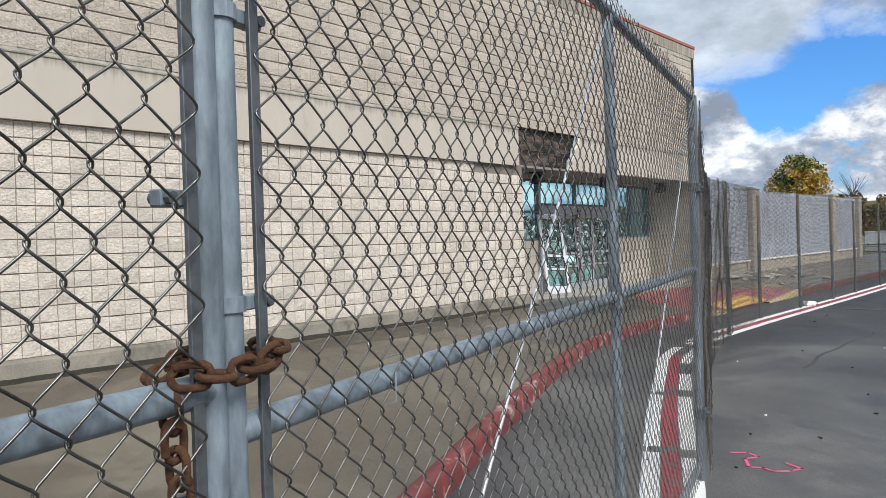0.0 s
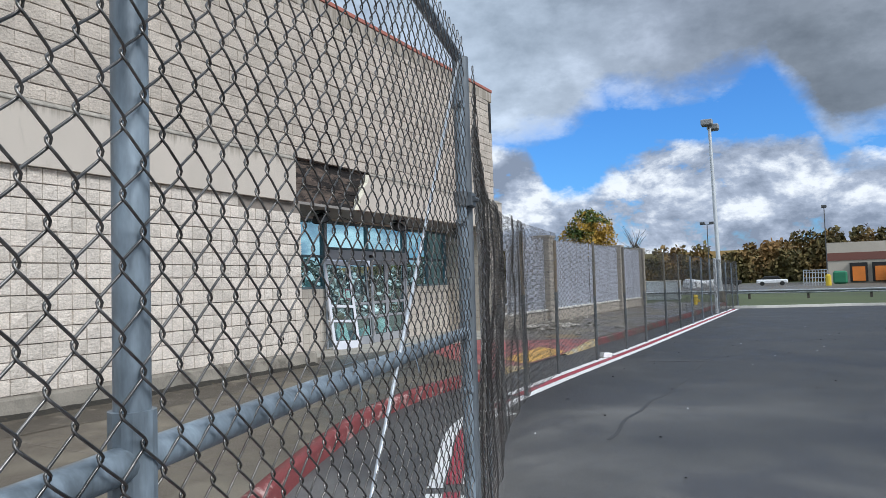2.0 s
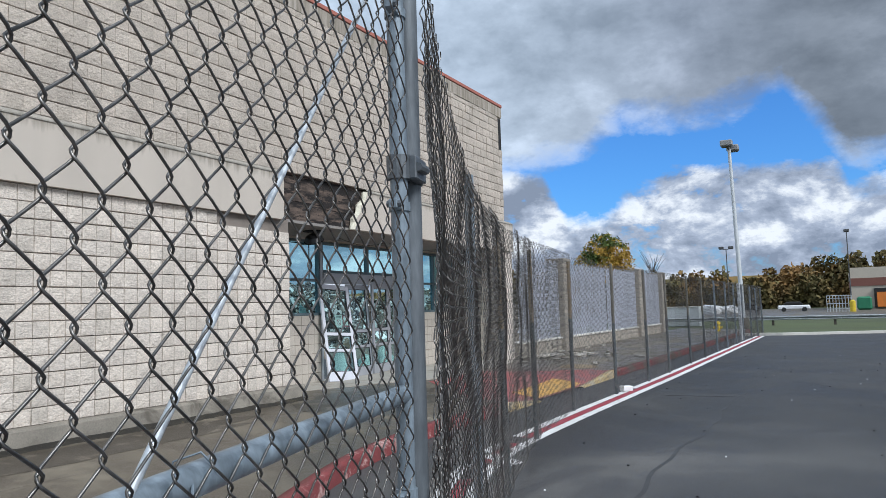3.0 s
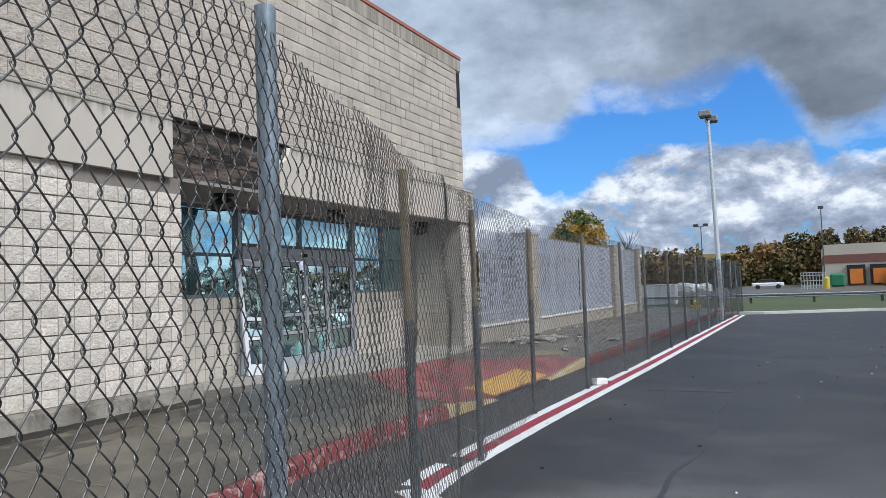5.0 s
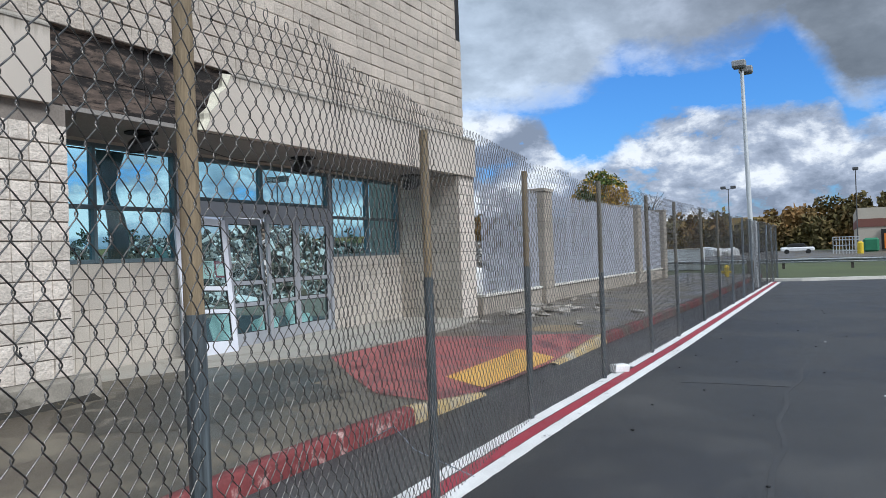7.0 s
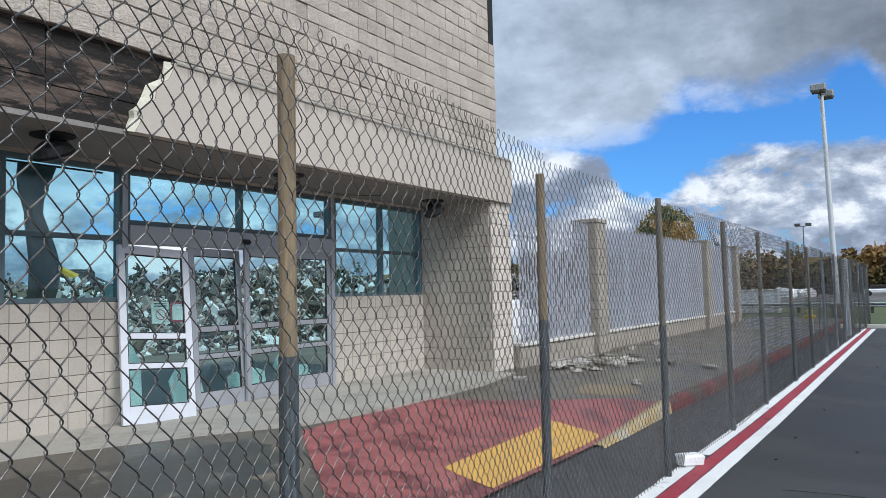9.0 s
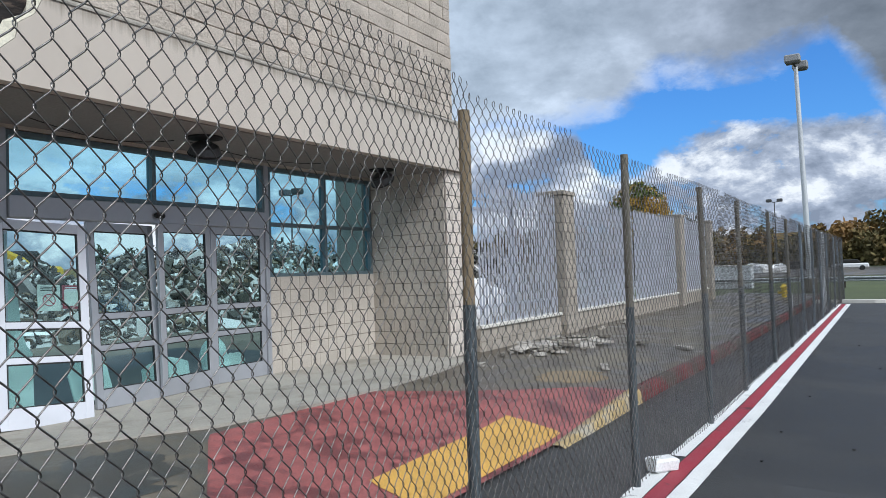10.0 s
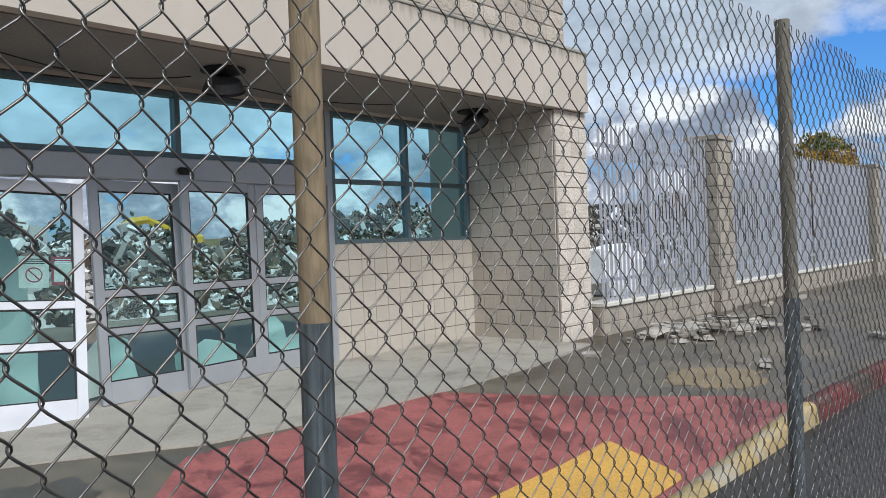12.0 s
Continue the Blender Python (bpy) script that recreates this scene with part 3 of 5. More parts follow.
# pink survey scribble
bm = bmesh.new()
pts = [(7.10, -7.02), (7.2, -6.95), (7.30, -7.02), (7.24, -7.12), (7.33, -7.3), (7.42, -7.26), (7.5, -7.3), (7.6, -7.22), (7.64, -7.12), (7.52, -7.06)]
for p, q in zip(pts, pts[1:]):
    d = Vector((q[0] - p[0], q[1] - p[1], 0)).normalized() * 0.012
    n = Vector((-d.y, d.x, 0))
    poly_prism(bm, [(p[0] - d.x + n.x, p[1] - d.y + n.y), (p[0] - d.x - n.x, p[1] - d.y - n.y), (q[0] + d.x - n.x, q[1] + d.y - n.y), (q[0] + d.x + n.x, q[1] + d.y + n.y)], Z0 + 0.002, Z0 + 0.005)
tagged(obj("marking_pink", bm, M_PINK), "pink sprayed scribble on the asphalt", "road marking", kind="structure")

# ---------------------------------------------------------------- main building
S = 0.2032


def block_faces(y0, y1, z0, z1, depth, gap, cham, jit, rnd, frame_fn, skip=None, upright=1.0):
    """Scored blocks as raised pads; frame_fn maps (u, w, out) to the world."""
    verts, faces = [], []
    nu, nz = max(1, round((y1 - y0) / S)), max(1, round((z1 - z0) / S))
    su, sz = (y1 - y0) / nu, (z1 - z0) / nz
    for k in range(nz):
        for i in range(nu):
            u0, w0 = y0 + i * su, z0 + k * sz
            if skip and skip(u0 + su / 2, w0 + sz / 2):
                continue
            g, gz = gap * upright * rnd.uniform(0.4, 0.75), gap * rnd.uniform(0.8, 1.5)
            o = depth + rnd.uniform(-jit, jit)
            a, b, c, d = u0 + g, u0 + su - g, w0 + gz, w0 + sz - gz
            n = len(verts)
            for (u, w, h) in ((a, c, 0), (b, c, 0), (b, d, 0), (a, d, 0)):
                verts.append(frame_fn(u, w, h))
            e, f_ = cham, cham * upright
            mid = [(a + f_, c + e), ((a + b) / 2, c + e), (b - f_, c + e), (b - f_, (c + d) / 2), (b - f_, d - e), ((a + b) / 2, d - e), (a + f_, d - e), (a + f_, (c + d) / 2)]
            for (u, w) in mid:
                verts.append(frame_fn(u, w, o + rnd.uniform(-jit, jit) * 0.6))
            verts.append(frame_fn((a + b) / 2 + rnd.uniform(-0.02, 0.02), (c + d) / 2 + rnd.uniform(-0.02, 0.02), o + jit * rnd.uniform(0.0, 1.4)))
            for q in range(8):
                faces.append((n + 4 + q, n + 4 + (q + 1) % 8, n + 12))
            for s, (p, q, r) in enumerate(((4, 5, 6), (6, 7, 8), (8, 9, 10), (10, 11, 4))):
                faces.append((n + s, n + (s + 1) % 4, n + r, n + q, n + p))
    return verts, faces


rng = random.Random(4)
XW = -0.09


def wall_fn(u, w, h):
    return (XW + h, u, w)


def near_patch(u, w):
    return -4.2 < u < 0.1 and w < 3.05


def backing(name, x0, x1, y0, y1, z0, z1, mat, label, category="wall"):
    b = bmesh.new()
    box(b, x0, x1, y0, y1, z0, z1)
    return tagged(obj(name, b, mat), label, category, kind="structure")


wall_w = backing("wall_west", XW - 0.30, XW, -24.0, 0.2, -0.1, 3.06, M_MORTAR, "cream split-face concrete block wall with square scoring")
v, f = block_faces(-24.0 + 0.184, 0.2, 0.262, 3.05, 0.016, 0.0045, 0.004, 0.0085, rng, wall_fn, near_patch)
rest = rawmesh("brick_rest", v, f, M_BLOCK, wall_w)
rest["kind"] = "stuff"


def block_parts(parent, y0, y1, z0, z1, depth, gap, jit, place, mat, pick=None, limit=300, upright=1.0):
    """Single blocks under a wall: six shapes shared between them."""
    nu, nz = max(1, round((y1 - y0) / S)), max(1, round((z1 - z0) / S))
    su, sz = (y1 - y0) / nu, (z1 - z0) / nz
    shapes = []
    for k in range(6):
        v, f = block_faces(0, su, 0, sz, depth, gap, 0.004, jit, rng, lambda u, w, h: (h, u, w), None, upright)
        me = bpy.data.meshes.new("brick")
        me.from_pydata(v, [], f)
        me.materials.append(mat)
        shapes.append(me)
    made = 0
    for k in range(nz):
        for i in range(nu):
            u, w = y0 + i * su, z0 + k * sz
            if (pick and not pick(u + su / 2, w + sz / 2)) or made >= limit:
                continue
            ob = new("brick", shapes[rng.randrange(6)])
            ob.parent = parent
            if parent.type == "EMPTY":
                ob.matrix_parent_inverse = Matrix.Translation(-parent.location)
            ob.matrix_basis = place(u, w, su)
            made += 1


def face_east(x):
    return lambda u, w, su: Matrix.Translation((x, u, w))


def face_south(y):
    return lambda u, w, su: Matrix.Translation((u, y, w)) @ Matrix.Rotation(radians(-90), 4, "Z")


def face_north(y):
    return lambda u, w, su: Matrix.Translation((u + su, y, w)) @ Matrix.Rotation(radians(90), 4, "Z")


def near_upper(u, w):
    return 3.4 < u and w < 5.93


wall_u = backing("wall_upper", XW - 0.30, XW, -24.0, 9.35, 3.9, 7.16, M_MORTAR, "upper cream split-face block wall above the stucco band")
v, f = block_faces(-24.0 + 0.116, 9.35, 3.9, 7.15, 0.016, 0.005, 0.004, 0.0085, rng, wall_fn, lambda u, w: near_upper(u, w) or (u > 9.14 and 5.85 < w < 6.85), 0.15)
rawmesh("brick_rest", v, f, M_BLOCKU, wall_u)["kind"] = "stuff"
backing("wall_end", -2.35, XW - 0.31, 9.05, 9.35, -0.1, 7.16, M_SMOOTH, "broken stub of the building end wall")
# Thin sheet on the wall face; its dark colour replaces the slot's inner shade.
backing("slot_recess", XW + 0.001, XW + 0.012, 9.17, 9.335, 5.85, 6.82, M_DARK, "flat dark sheet drawing the shade of a narrow slot in the upper wall", "opening")
bm = bmesh.new()
box(bm, XW - 0.36, XW + 0.05, -24, 9.39, 7.16, 7.25, 0.01)
tagged(obj("parapet_coping", bm, M_COPING), "red metal coping along the parapet", "coping", kind="structure")
bm = bmesh.new()
box(bm, XW - 0.30, XW + 0.03, -24, 9.37, 6.86, 7.158, 0.01)
tagged(obj("parapet_trim", bm, M_STUCCO), "smooth beige trim course below the coping", "trim", kind="structure")

# stucco band with the torn end
ZB0, ZB1 = 3.05, 3.84


def band(name, outline, label):
    b = bmesh.new()
    fr = [b.verts.new((0.0, y, z)) for y, z in outline]
    bk = [b.verts.new((-0.13, y, z)) for y, z in outline]
    b.faces.new(fr)
    b.faces.new(bk[::-1])
    for i in range(len(outline)):
        j = (i + 1) % len(outline)
        b.faces.new((fr[i], fr[j], bk[j], bk[i]))
    return tagged(obj(name, b, M_STUCCO), label, "wall band", kind="structure")


band("band_1", [(-24, ZB0), (0.0, ZB0), (0.0, ZB1), (-24, ZB1)], "smooth beige stucco band running along the wall")
TORN = [(2.04, ZB0), (2.12, 3.2), (2.10, 3.27), (2.26, 3.42), (2.28, 3.55), (2.42, 3.66), (2.50, ZB1)]
band("band_2", TORN + [(9.75, ZB1), (9.75, ZB0)], "beige stucco band with a torn broken end")
bm = bmesh.new()
for y0, y1 in ((-24, 0.0), (2.5, 9.75)):
    for (a, b_) in (((-0.10, ZB1 + 0.075), (0.012, ZB1 + 0.003)),):
        vs = [bm.verts.new(p) for p in ((a[0], y0, a[1]), (a[0], y1, a[1]), (b_[0], y1, b_[1]), (b_[0], y0, b_[1]), (b_[0], y1, b_[1] - 0.02), (b_[0], y0, b_[1] - 0.02))]
        bm.faces.new(vs[:4])
        bm.faces.new((vs[3], vs[2], vs[4], vs[5]))
tagged(obj("band_ledge", bm, M_STAIN), "stained sloping ledge on top of the stucco band", "ledge", kind="structure")
# torn foam core
bm = bmesh.new()
rj = random.Random(9)
prev = None
for y, z in TORN:
    cur = (bm.verts.new((-0.004, y - 0.005, z)), bm.verts.new((-0.05, y - 0.05 - rj.random() * 0.09, z)), bm.verts.new((-0.12, y - 0.03 - rj.random() * 0.05, z)))
    if prev:
        for i in range(2):
            bm.faces.new((prev[i], prev[i + 1], cur[i + 1], cur[i]))
    prev = cur
tagged(obj("torn_foam", bm, M_FOAM), "cream foam core showing at the torn edge", "foam", kind="structure")
# exposed boards
wood = thing("exposed_sheathing", "dark weathered plywood boards where the stucco fell off", "plywood", kind="structure")
for y0, y1, z0, z1 in ((0.01, 1.25, ZB0 + 0.01, 3.42), (0.01, 1.25, 3.43, 3.93), (1.26, 2.62, ZB0 + 0.01, 3.36), (1.26, 2.62, 3.37, 3.93)):
    b = bmesh.new()
    box(b, -0.17, -0.145 + rj.uniform(-0.01, 0.01), y0, y1, z0, z1, 0.003)
    part("board", b, M_WOOD, wood)
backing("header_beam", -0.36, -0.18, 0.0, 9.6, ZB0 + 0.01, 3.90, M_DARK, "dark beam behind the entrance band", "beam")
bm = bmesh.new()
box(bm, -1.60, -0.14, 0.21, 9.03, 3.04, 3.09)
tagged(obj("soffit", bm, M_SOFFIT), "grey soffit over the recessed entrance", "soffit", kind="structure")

# recess walls, column
XR = -1.565


JOBS = []


def scored(name, y0, y1, z0, z1, place, label, back_box):
    w = backing(name, *back_box, M_MORTAR, label)
    JOBS.append((w, y0, y1, z0, z1, 0.012, 0.003, 0.001, place, M_SMOOTH))
    return w


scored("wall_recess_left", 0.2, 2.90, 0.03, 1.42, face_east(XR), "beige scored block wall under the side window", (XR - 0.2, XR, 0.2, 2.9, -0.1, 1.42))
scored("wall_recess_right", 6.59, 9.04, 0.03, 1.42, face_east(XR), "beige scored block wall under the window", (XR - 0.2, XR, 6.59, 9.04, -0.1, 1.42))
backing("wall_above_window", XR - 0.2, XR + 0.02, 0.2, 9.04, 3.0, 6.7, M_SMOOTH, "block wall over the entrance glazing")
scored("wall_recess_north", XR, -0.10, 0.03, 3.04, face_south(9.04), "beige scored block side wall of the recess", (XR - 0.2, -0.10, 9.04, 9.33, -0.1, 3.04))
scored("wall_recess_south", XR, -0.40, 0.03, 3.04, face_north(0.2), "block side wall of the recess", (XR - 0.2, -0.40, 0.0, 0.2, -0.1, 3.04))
wc = backing("wall_column", -0.75, XW - 0.0, 9.33, 9.775, -0.1, 3.05, M_MORTAR, "split-face block corner column beside the entrance")
JOBS.append((wc, 9.06, 9.775, 0.02, 3.05, 0.014, 0.0045, 0.005, face_east(XW), M_BLOCK, None, 300, 0.25))
JOBS.append((wc, -0.75, XW, 0.02, 3.05, 0.014, 0.0045, 0.005, face_north(9.775), M_BLOCK, None, 300, 0.25))
bm = bmesh.new()
box(bm, -0.10, 0.0 + XW, 9.04, 9.33, -0.1, 3.04)
tagged(obj("column_core", bm, M_MORTAR), "block corner joining column and recess", "wall", kind="structure")

# what is left behind the front: a bare floor slab
backing("interior_floor", -6.5, XR - 0.06, -2.0, 9.0, -0.1, 0.035, M_INT, "bare dark floor slab of the gutted interior", "floor")
bm = bmesh.new()
poly_prism(bm, [(-60, -30), (-0.5, -30), (-0.5, 9.9), (-0.5, 29), (2.5, 29.3), (2.5, 34), (-60, 60)], Z0 - 0.015, Z0 + 0.01)
tagged(obj("demolition_ground", bm, M_DIRT), "bare brown dirt where the building was torn down", "dirt", kind="structure")

# ---------------------------------------------------------------- glazing and doors
def glazed_window(name, y0, y1, z0, z1, ysplits, zsplits, label, mat=None):
    mat = mat or M_WFRAME
    w = thing(name, label, "window", (XR, (y0 + y1) / 2, z0), kind="structure")
    t = 0.055
    yy = [y0] + list(ysplits) + [y1]
    zz = [z0] + list(zsplits) + [z1]
    for i, y in enumerate(yy):
        b = bmesh.new()
        a = y if i == 0 else (y - t if i == len(yy) - 1 else y - t / 2)
        box(b, XR - 0.10, XR + 0.012, a, a + t, z0, z1, 0.004)
        part("mullion", b, mat, w)
    for j, z in enumerate(zz):
        for ya, yb in zip(yy, yy[1:]):
            b = bmesh.new()
            a = z if j == 0 else (z - t if j == len(zz) - 1 else z - t / 2)
            ylo = ya + (t if ya == y0 else t / 2)
            yhi = yb - (t if yb == y1 else t / 2)
            box(b, XR - 0.095, XR + 0.008, ylo, yhi, a, a + t, 0.004)
            part("rail", b, mat, w)
    for ya, yb in zip(yy, yy[1:]):
        for za, zb in zip(zz, zz[1:]):
            b = bmesh.new()
            tilt = rj.uniform(-0.002, 0.002)
            box(b, XR - 0.052 + tilt, XR - 0.046 + tilt, ya + 0.02, yb - 0.02, za + 0.02, zb - 0.02)
            p = part("pane", b, M_GLASS, w)
            p.visible_shadow = False
    return w


glazed_window("window_1", 0.22, 2.92, 1.42, 3.0, (1.58,), (2.16,), "teal framed side window with teal tinted panes")
glazed_window("window_2", 6.59, 9.02, 1.41, 2.99, (7.83,), (2.17,), "teal framed window with teal tinted panes")
glazed_window("window_3", 2.96, 6.53, 2.33, 2.99, (4.71,), (), "teal tinted transom window over the doors")
for y, nm in ((2.90, "door_jamb_1"), (6.512, "door_jamb_2")):
    bm = bmesh.new()
    box(bm, XR - 0.11, XR + 0.03, y, y + 0.075, 0.035, 3.0, 0.005)
    tagged(obj(nm, bm, M_ALU), "grey aluminium jamb of the entrance doors", "door jamb", kind="structure")
head = thing("door_header", "grey aluminium header over the doors with a sensor", "door header", (XR, 4.8, 2.1), kind="structure")
bm = bmesh.new()
box(bm, XR - 0.12, XR + 0.06, 2.98, 6.51, 2.10, 2.325, 0.008)
part("header_box", bm, M_ALU, head)
bm = bmesh.new()
box(bm, XR + 0.06, XR + 0.12, 4.65, 4.79, 2.16, 2.23, 0.02)
part("sensor", bm, M_BLACK, head, "black motion sensor")


def door_leaf(name, mat, label, seed, w=0.91, h=2.06):
    """A leaf standing at the origin: width along y, height along z."""
    d = thing(name, label, "door", group="entrance doors")
    t = 0.045
    st = 0.085
    for y in (0, w - st):
        b = bmesh.new()
        box(b, -t / 2, t / 2, y, y + st, 0, h, 0.004)
        part("stile", b, mat, d)
    rails = ((0.0, 0.20), (0.62, 0.68), (0.965, 1.03), (h - 0.10, h))
    for a, b_ in rails:
        b = bmesh.new()
        box(b, -t / 2 + 0.001, t / 2 - 0.001, st, w - st, a, b_, 0.003)
        part("rail", b, mat, d)
    for (a, b_), (c, e) in zip(rails, rails[1:]):
        b = bmesh.new()
        for q in ((st - 0.001, st + 0.012, b_, c), (w - st - 0.012, w - st + 0.001, b_, c), (st, w - st, b_, b_ + 0.012), (st, w - st, c - 0.012, c)):
            box(b, -0.012, 0.012, *q)
        part("gasket", b, M_GASKET, d)
        b = bmesh.new()
        box(b, -0.003, 0.003, st - 0.01, w - st + 0.01, b_ - 0.01, c + 0.01)
        part("pane", b, M_GLASSD, d).visible_shadow = False
    return d


LEAF = pose(-1.186, 2.682, 0.052, -3.5, -11.2, -5.9)
leaf = door_leaf("door_leaf", M_ALUW, "pale metal glazed door leaf broken loose and leaning outwards", 1, 0.90, 2.075)
leaf.matrix_basis = LEAF
leaf = door_leaf("door_leaf", M_ALU, "grey metal glazed door leaf kicked out at the bottom", 2, 0.90, 2.05)
leaf.matrix_basis = pose(-1.388, 3.806, 0.047, -0.88, -5.07, 4.98)
leaf = door_leaf("door_leaf", M_ALU, "grey metal glazed door leaf pushed slightly out of its frame", 3, 0.91, 2.055)
leaf.matrix_basis = pose(-1.41, 4.652, 0.045, 0.1, -0.96, 9.2)
leaf = door_leaf("door_leaf", M_ALU, "grey fixed glazed panel beside the doors", 4, 0.95, 2.055)
leaf.matrix_basis = Matrix.Translation((XR - 0.02, 5.56, 0.045))

# small notices behind the first leaf's glass
for y, z, w, h, mt, lb in ((0.40, 1.15, 0.225, 0.27, M_SIGNP, "pale paper notice with a round prohibition sign"), (0.645, 1.17, 0.18, 0.25, M_SIGNR, "maroon edged paper notice")):
    tilt = LEAF @ Matrix.Translation((-0.009, y, z))
    s = thing("door_notice", lb + " on the door glass", "notice", tilt.translation)
    b = bmesh.new()
    box(b, -0.002, 0.0, 0, w, 0, h, 0, tilt)
    part("paper", b, mt, s)
    if mt is M_SIGNP:
        b = bmesh.new()
        tube(b, [tilt @ Vector((0.003, w / 2 + 0.06 * math.cos(a), 0.11 + 0.06 * math.sin(a))) for a in np.linspace(0, 2 * math.pi, 20)], 0.005, 5)
        tube(b, [tilt @ Vector((0.003, w / 2 - 0.042, 0.152)), tilt @ Vector((0.003, w / 2 + 0.042, 0.068))], 0.005, 5)
        part("sign_ring", b, M_SIGNR, s, "red ring with slash")
    else:
        b = bmesh.new()
        box(b, 0.0005, 0.002, 0.02, w - 0.02, 0.03, h - 0.05, 0, tilt)
        part("paper_field", b, M_SIGNP, s)
    for k in range(3):
        b = bmesh.new()
        box(b, 0.002, 0.003, 0.03, w - 0.03, h - 0.03 - k * 0.018, h - 0.022 - k * 0.018, 0, tilt)
        part("text_bar", b, M_BLACK if mt is M_SIGNP else M_WHITEOB, s)

# fallen boards inside
for i, (x, y, w, h, rx, ry, rz) in enumerate(((-1.95, 2.72, 0.36, 1.55, 3, -9, 4), (-2.0, 3.12, 0.34, 0.95, -4, -12, -6), (-2.15, 3.02, 0.55, 1.75, 2, -6, 8), (-1.85, 3.86, 0.52, 0.58, 5, -14, 6), (-1.85, 4.74, 0.72, 0.46, -3, -12, 3), (-1.9, 5.72, 0.42, 0.62, 6, -14, -8), (-1.95, 6.1, 0.4, 0.42, -9, -16, 4), (-2.6, 1.0, 0.5, 1.5, 3, -10, 8))):
    b = bmesh.new()
    n = 6
    pts = [(0, 0), (w, 0)] + [(w * (1 - k / n), h * (1 - 0.5 * abs(k / n - 0.4) - 0.12 * rj.random())) for k in range(n + 1)]
    fr = [b.verts.new((0, u, v_)) for u, v_ in pts]
    bk = [b.verts.new((-0.02, u, v_)) for u, v_ in pts]
    b.faces.new(fr)
    b.faces.new(bk[::-1])
    for k in range(len(pts)):
        j = (k + 1) % len(pts)
        b.faces.new((fr[k], fr[j], bk[j], bk[k]))
    ob = tagged(obj("fallen_board", b, M_PANEL), "pale green broken wall board leaning inside the entrance", "board", group="fallen boards")
    ob.matrix_basis = Matrix.Translation((x, y, 0.05)) @ pose(0, 0, 0, rx, ry, rz)

# dark curtain strip hanging inside the side window
verts, faces = [], []
for j in range(13):
    z = 1.35 + j * 0.135
    for i in range(9):
        u = i / 8
        wv = 0.10 + 0.10 * abs(math.sin(j * 0.33 + 0.4))
        verts.append((-1.95 + 0.05 * math.sin(u * 9 + j * 0.4), 2.15 + (u - 0.5) * 2 * wv + 0.07 * math.sin(j * 0.5), z))
for j in range(12):
    for i in range(8):
        faces.append((j * 9 + i, j * 9 + i + 1, (j + 1) * 9 + i + 1, (j + 1) * 9 + i))
b = bmesh.new()
box(b, -1.96, -1.94, 0.3, 2.9, 2.965, 2.985)
cur = thing("curtain", "dark twisted curtain strip hanging behind the side window", "curtain", (-1.95, 2.15, 1.3))
part("curtain_rod", b, M_DARK, cur)
cl = rawmesh("cloth", verts, faces, M_INT, cur, True)
cl.matrix_parent_inverse = Matrix.Translation(-cur.location)

# soffit lights hanging out of their holes
for i, (x, y, tx, ty) in enumerate(((-0.66, 1.6, 26, 10), (-0.66, 4.72, 14, 24), (-0.75, 8.25, 40, 5))):
    s = thing("soffit_light", "round black soffit light hanging loose from its hole", "ceiling light", (x, y, 3.04), "soffit lights")
    # Solid disc below the uncut soffit; its near-black colour draws the hole's darkness.
    b = bmesh.new()
    tube(b, [(x, y, 3.036), (x, y, 3.020)], 0.2, 24)
    part("hole_rim", b, M_DARK, s)
    m = Matrix.Translation((x, y, 2.89)) @ pose(0, 0, 0, tx, ty, 0)
    b = bmesh.new()
    tube(b, [m @ Vector(p) for p in ((0, 0, 0.09), (0, 0, 0.05), (0, 0, -0.02), (0, 0, -0.045))], 0.15, 22, True, [0.08, 0.15, 0.185, 0.18])
    part("housing", b, M_LAMP, s)
    b = bmesh.new()
    tube(b, [m @ Vector((0.18 * math.cos(a), 0.18 * math.sin(a), -0.045)) for a in np.linspace(0, 2 * math.pi, 25)], 0.013, 6, False)
    part("trim_ring", b, M_DARK, s)
    b = bmesh.new()
    tube(b, [m @ Vector((0, 0, -0.047)), m @ Vector((0, 0, -0.052))], 0.13, 18)
    part("lens", b, M_ALU, s, "dull grey lens")
# loose cables sagging under the soffit
for x, y0, y1, sag in ((-1.05, 2.9, 4.6, 0.10), (-1.0, 4.8, 7.1, 0.07), (-0.55, 7.45, 8.1, 0.22)):
    b = bmesh.new()
    tube(b, [(x + 0.02 * math.sin(9 * u), y0 + (y1 - y0) * u, 3.03 - sag * 4 * u * (1 - u)) for u in np.linspace(0, 1, 15)], 0.006, 5)
    tagged(obj("loose_cable", b, M_DARK, None, "", True), "thin black cable sagging loose under the soffit", "cable", "soffit cables")
# outlet box in the wall
ob_ = thing("wall_outlet", "small rusty outlet box set in the block wall", "outlet", (XW, -0.3, 0.6))
b = bmesh.new()
box(b, XW, XW + 0.022, -0.40, -0.24, 0.49, 0.66, 0.004)
part("plate", b, M_FOOT, ob_)
b = bmesh.new()
box(b, XW + 0.022, XW + 0.026, -0.37, -0.28, 0.52, 0.63, 0.002)
part("cover", b, M_DARK, ob_)


# ---------------------------------------------------------------- chain-link fence


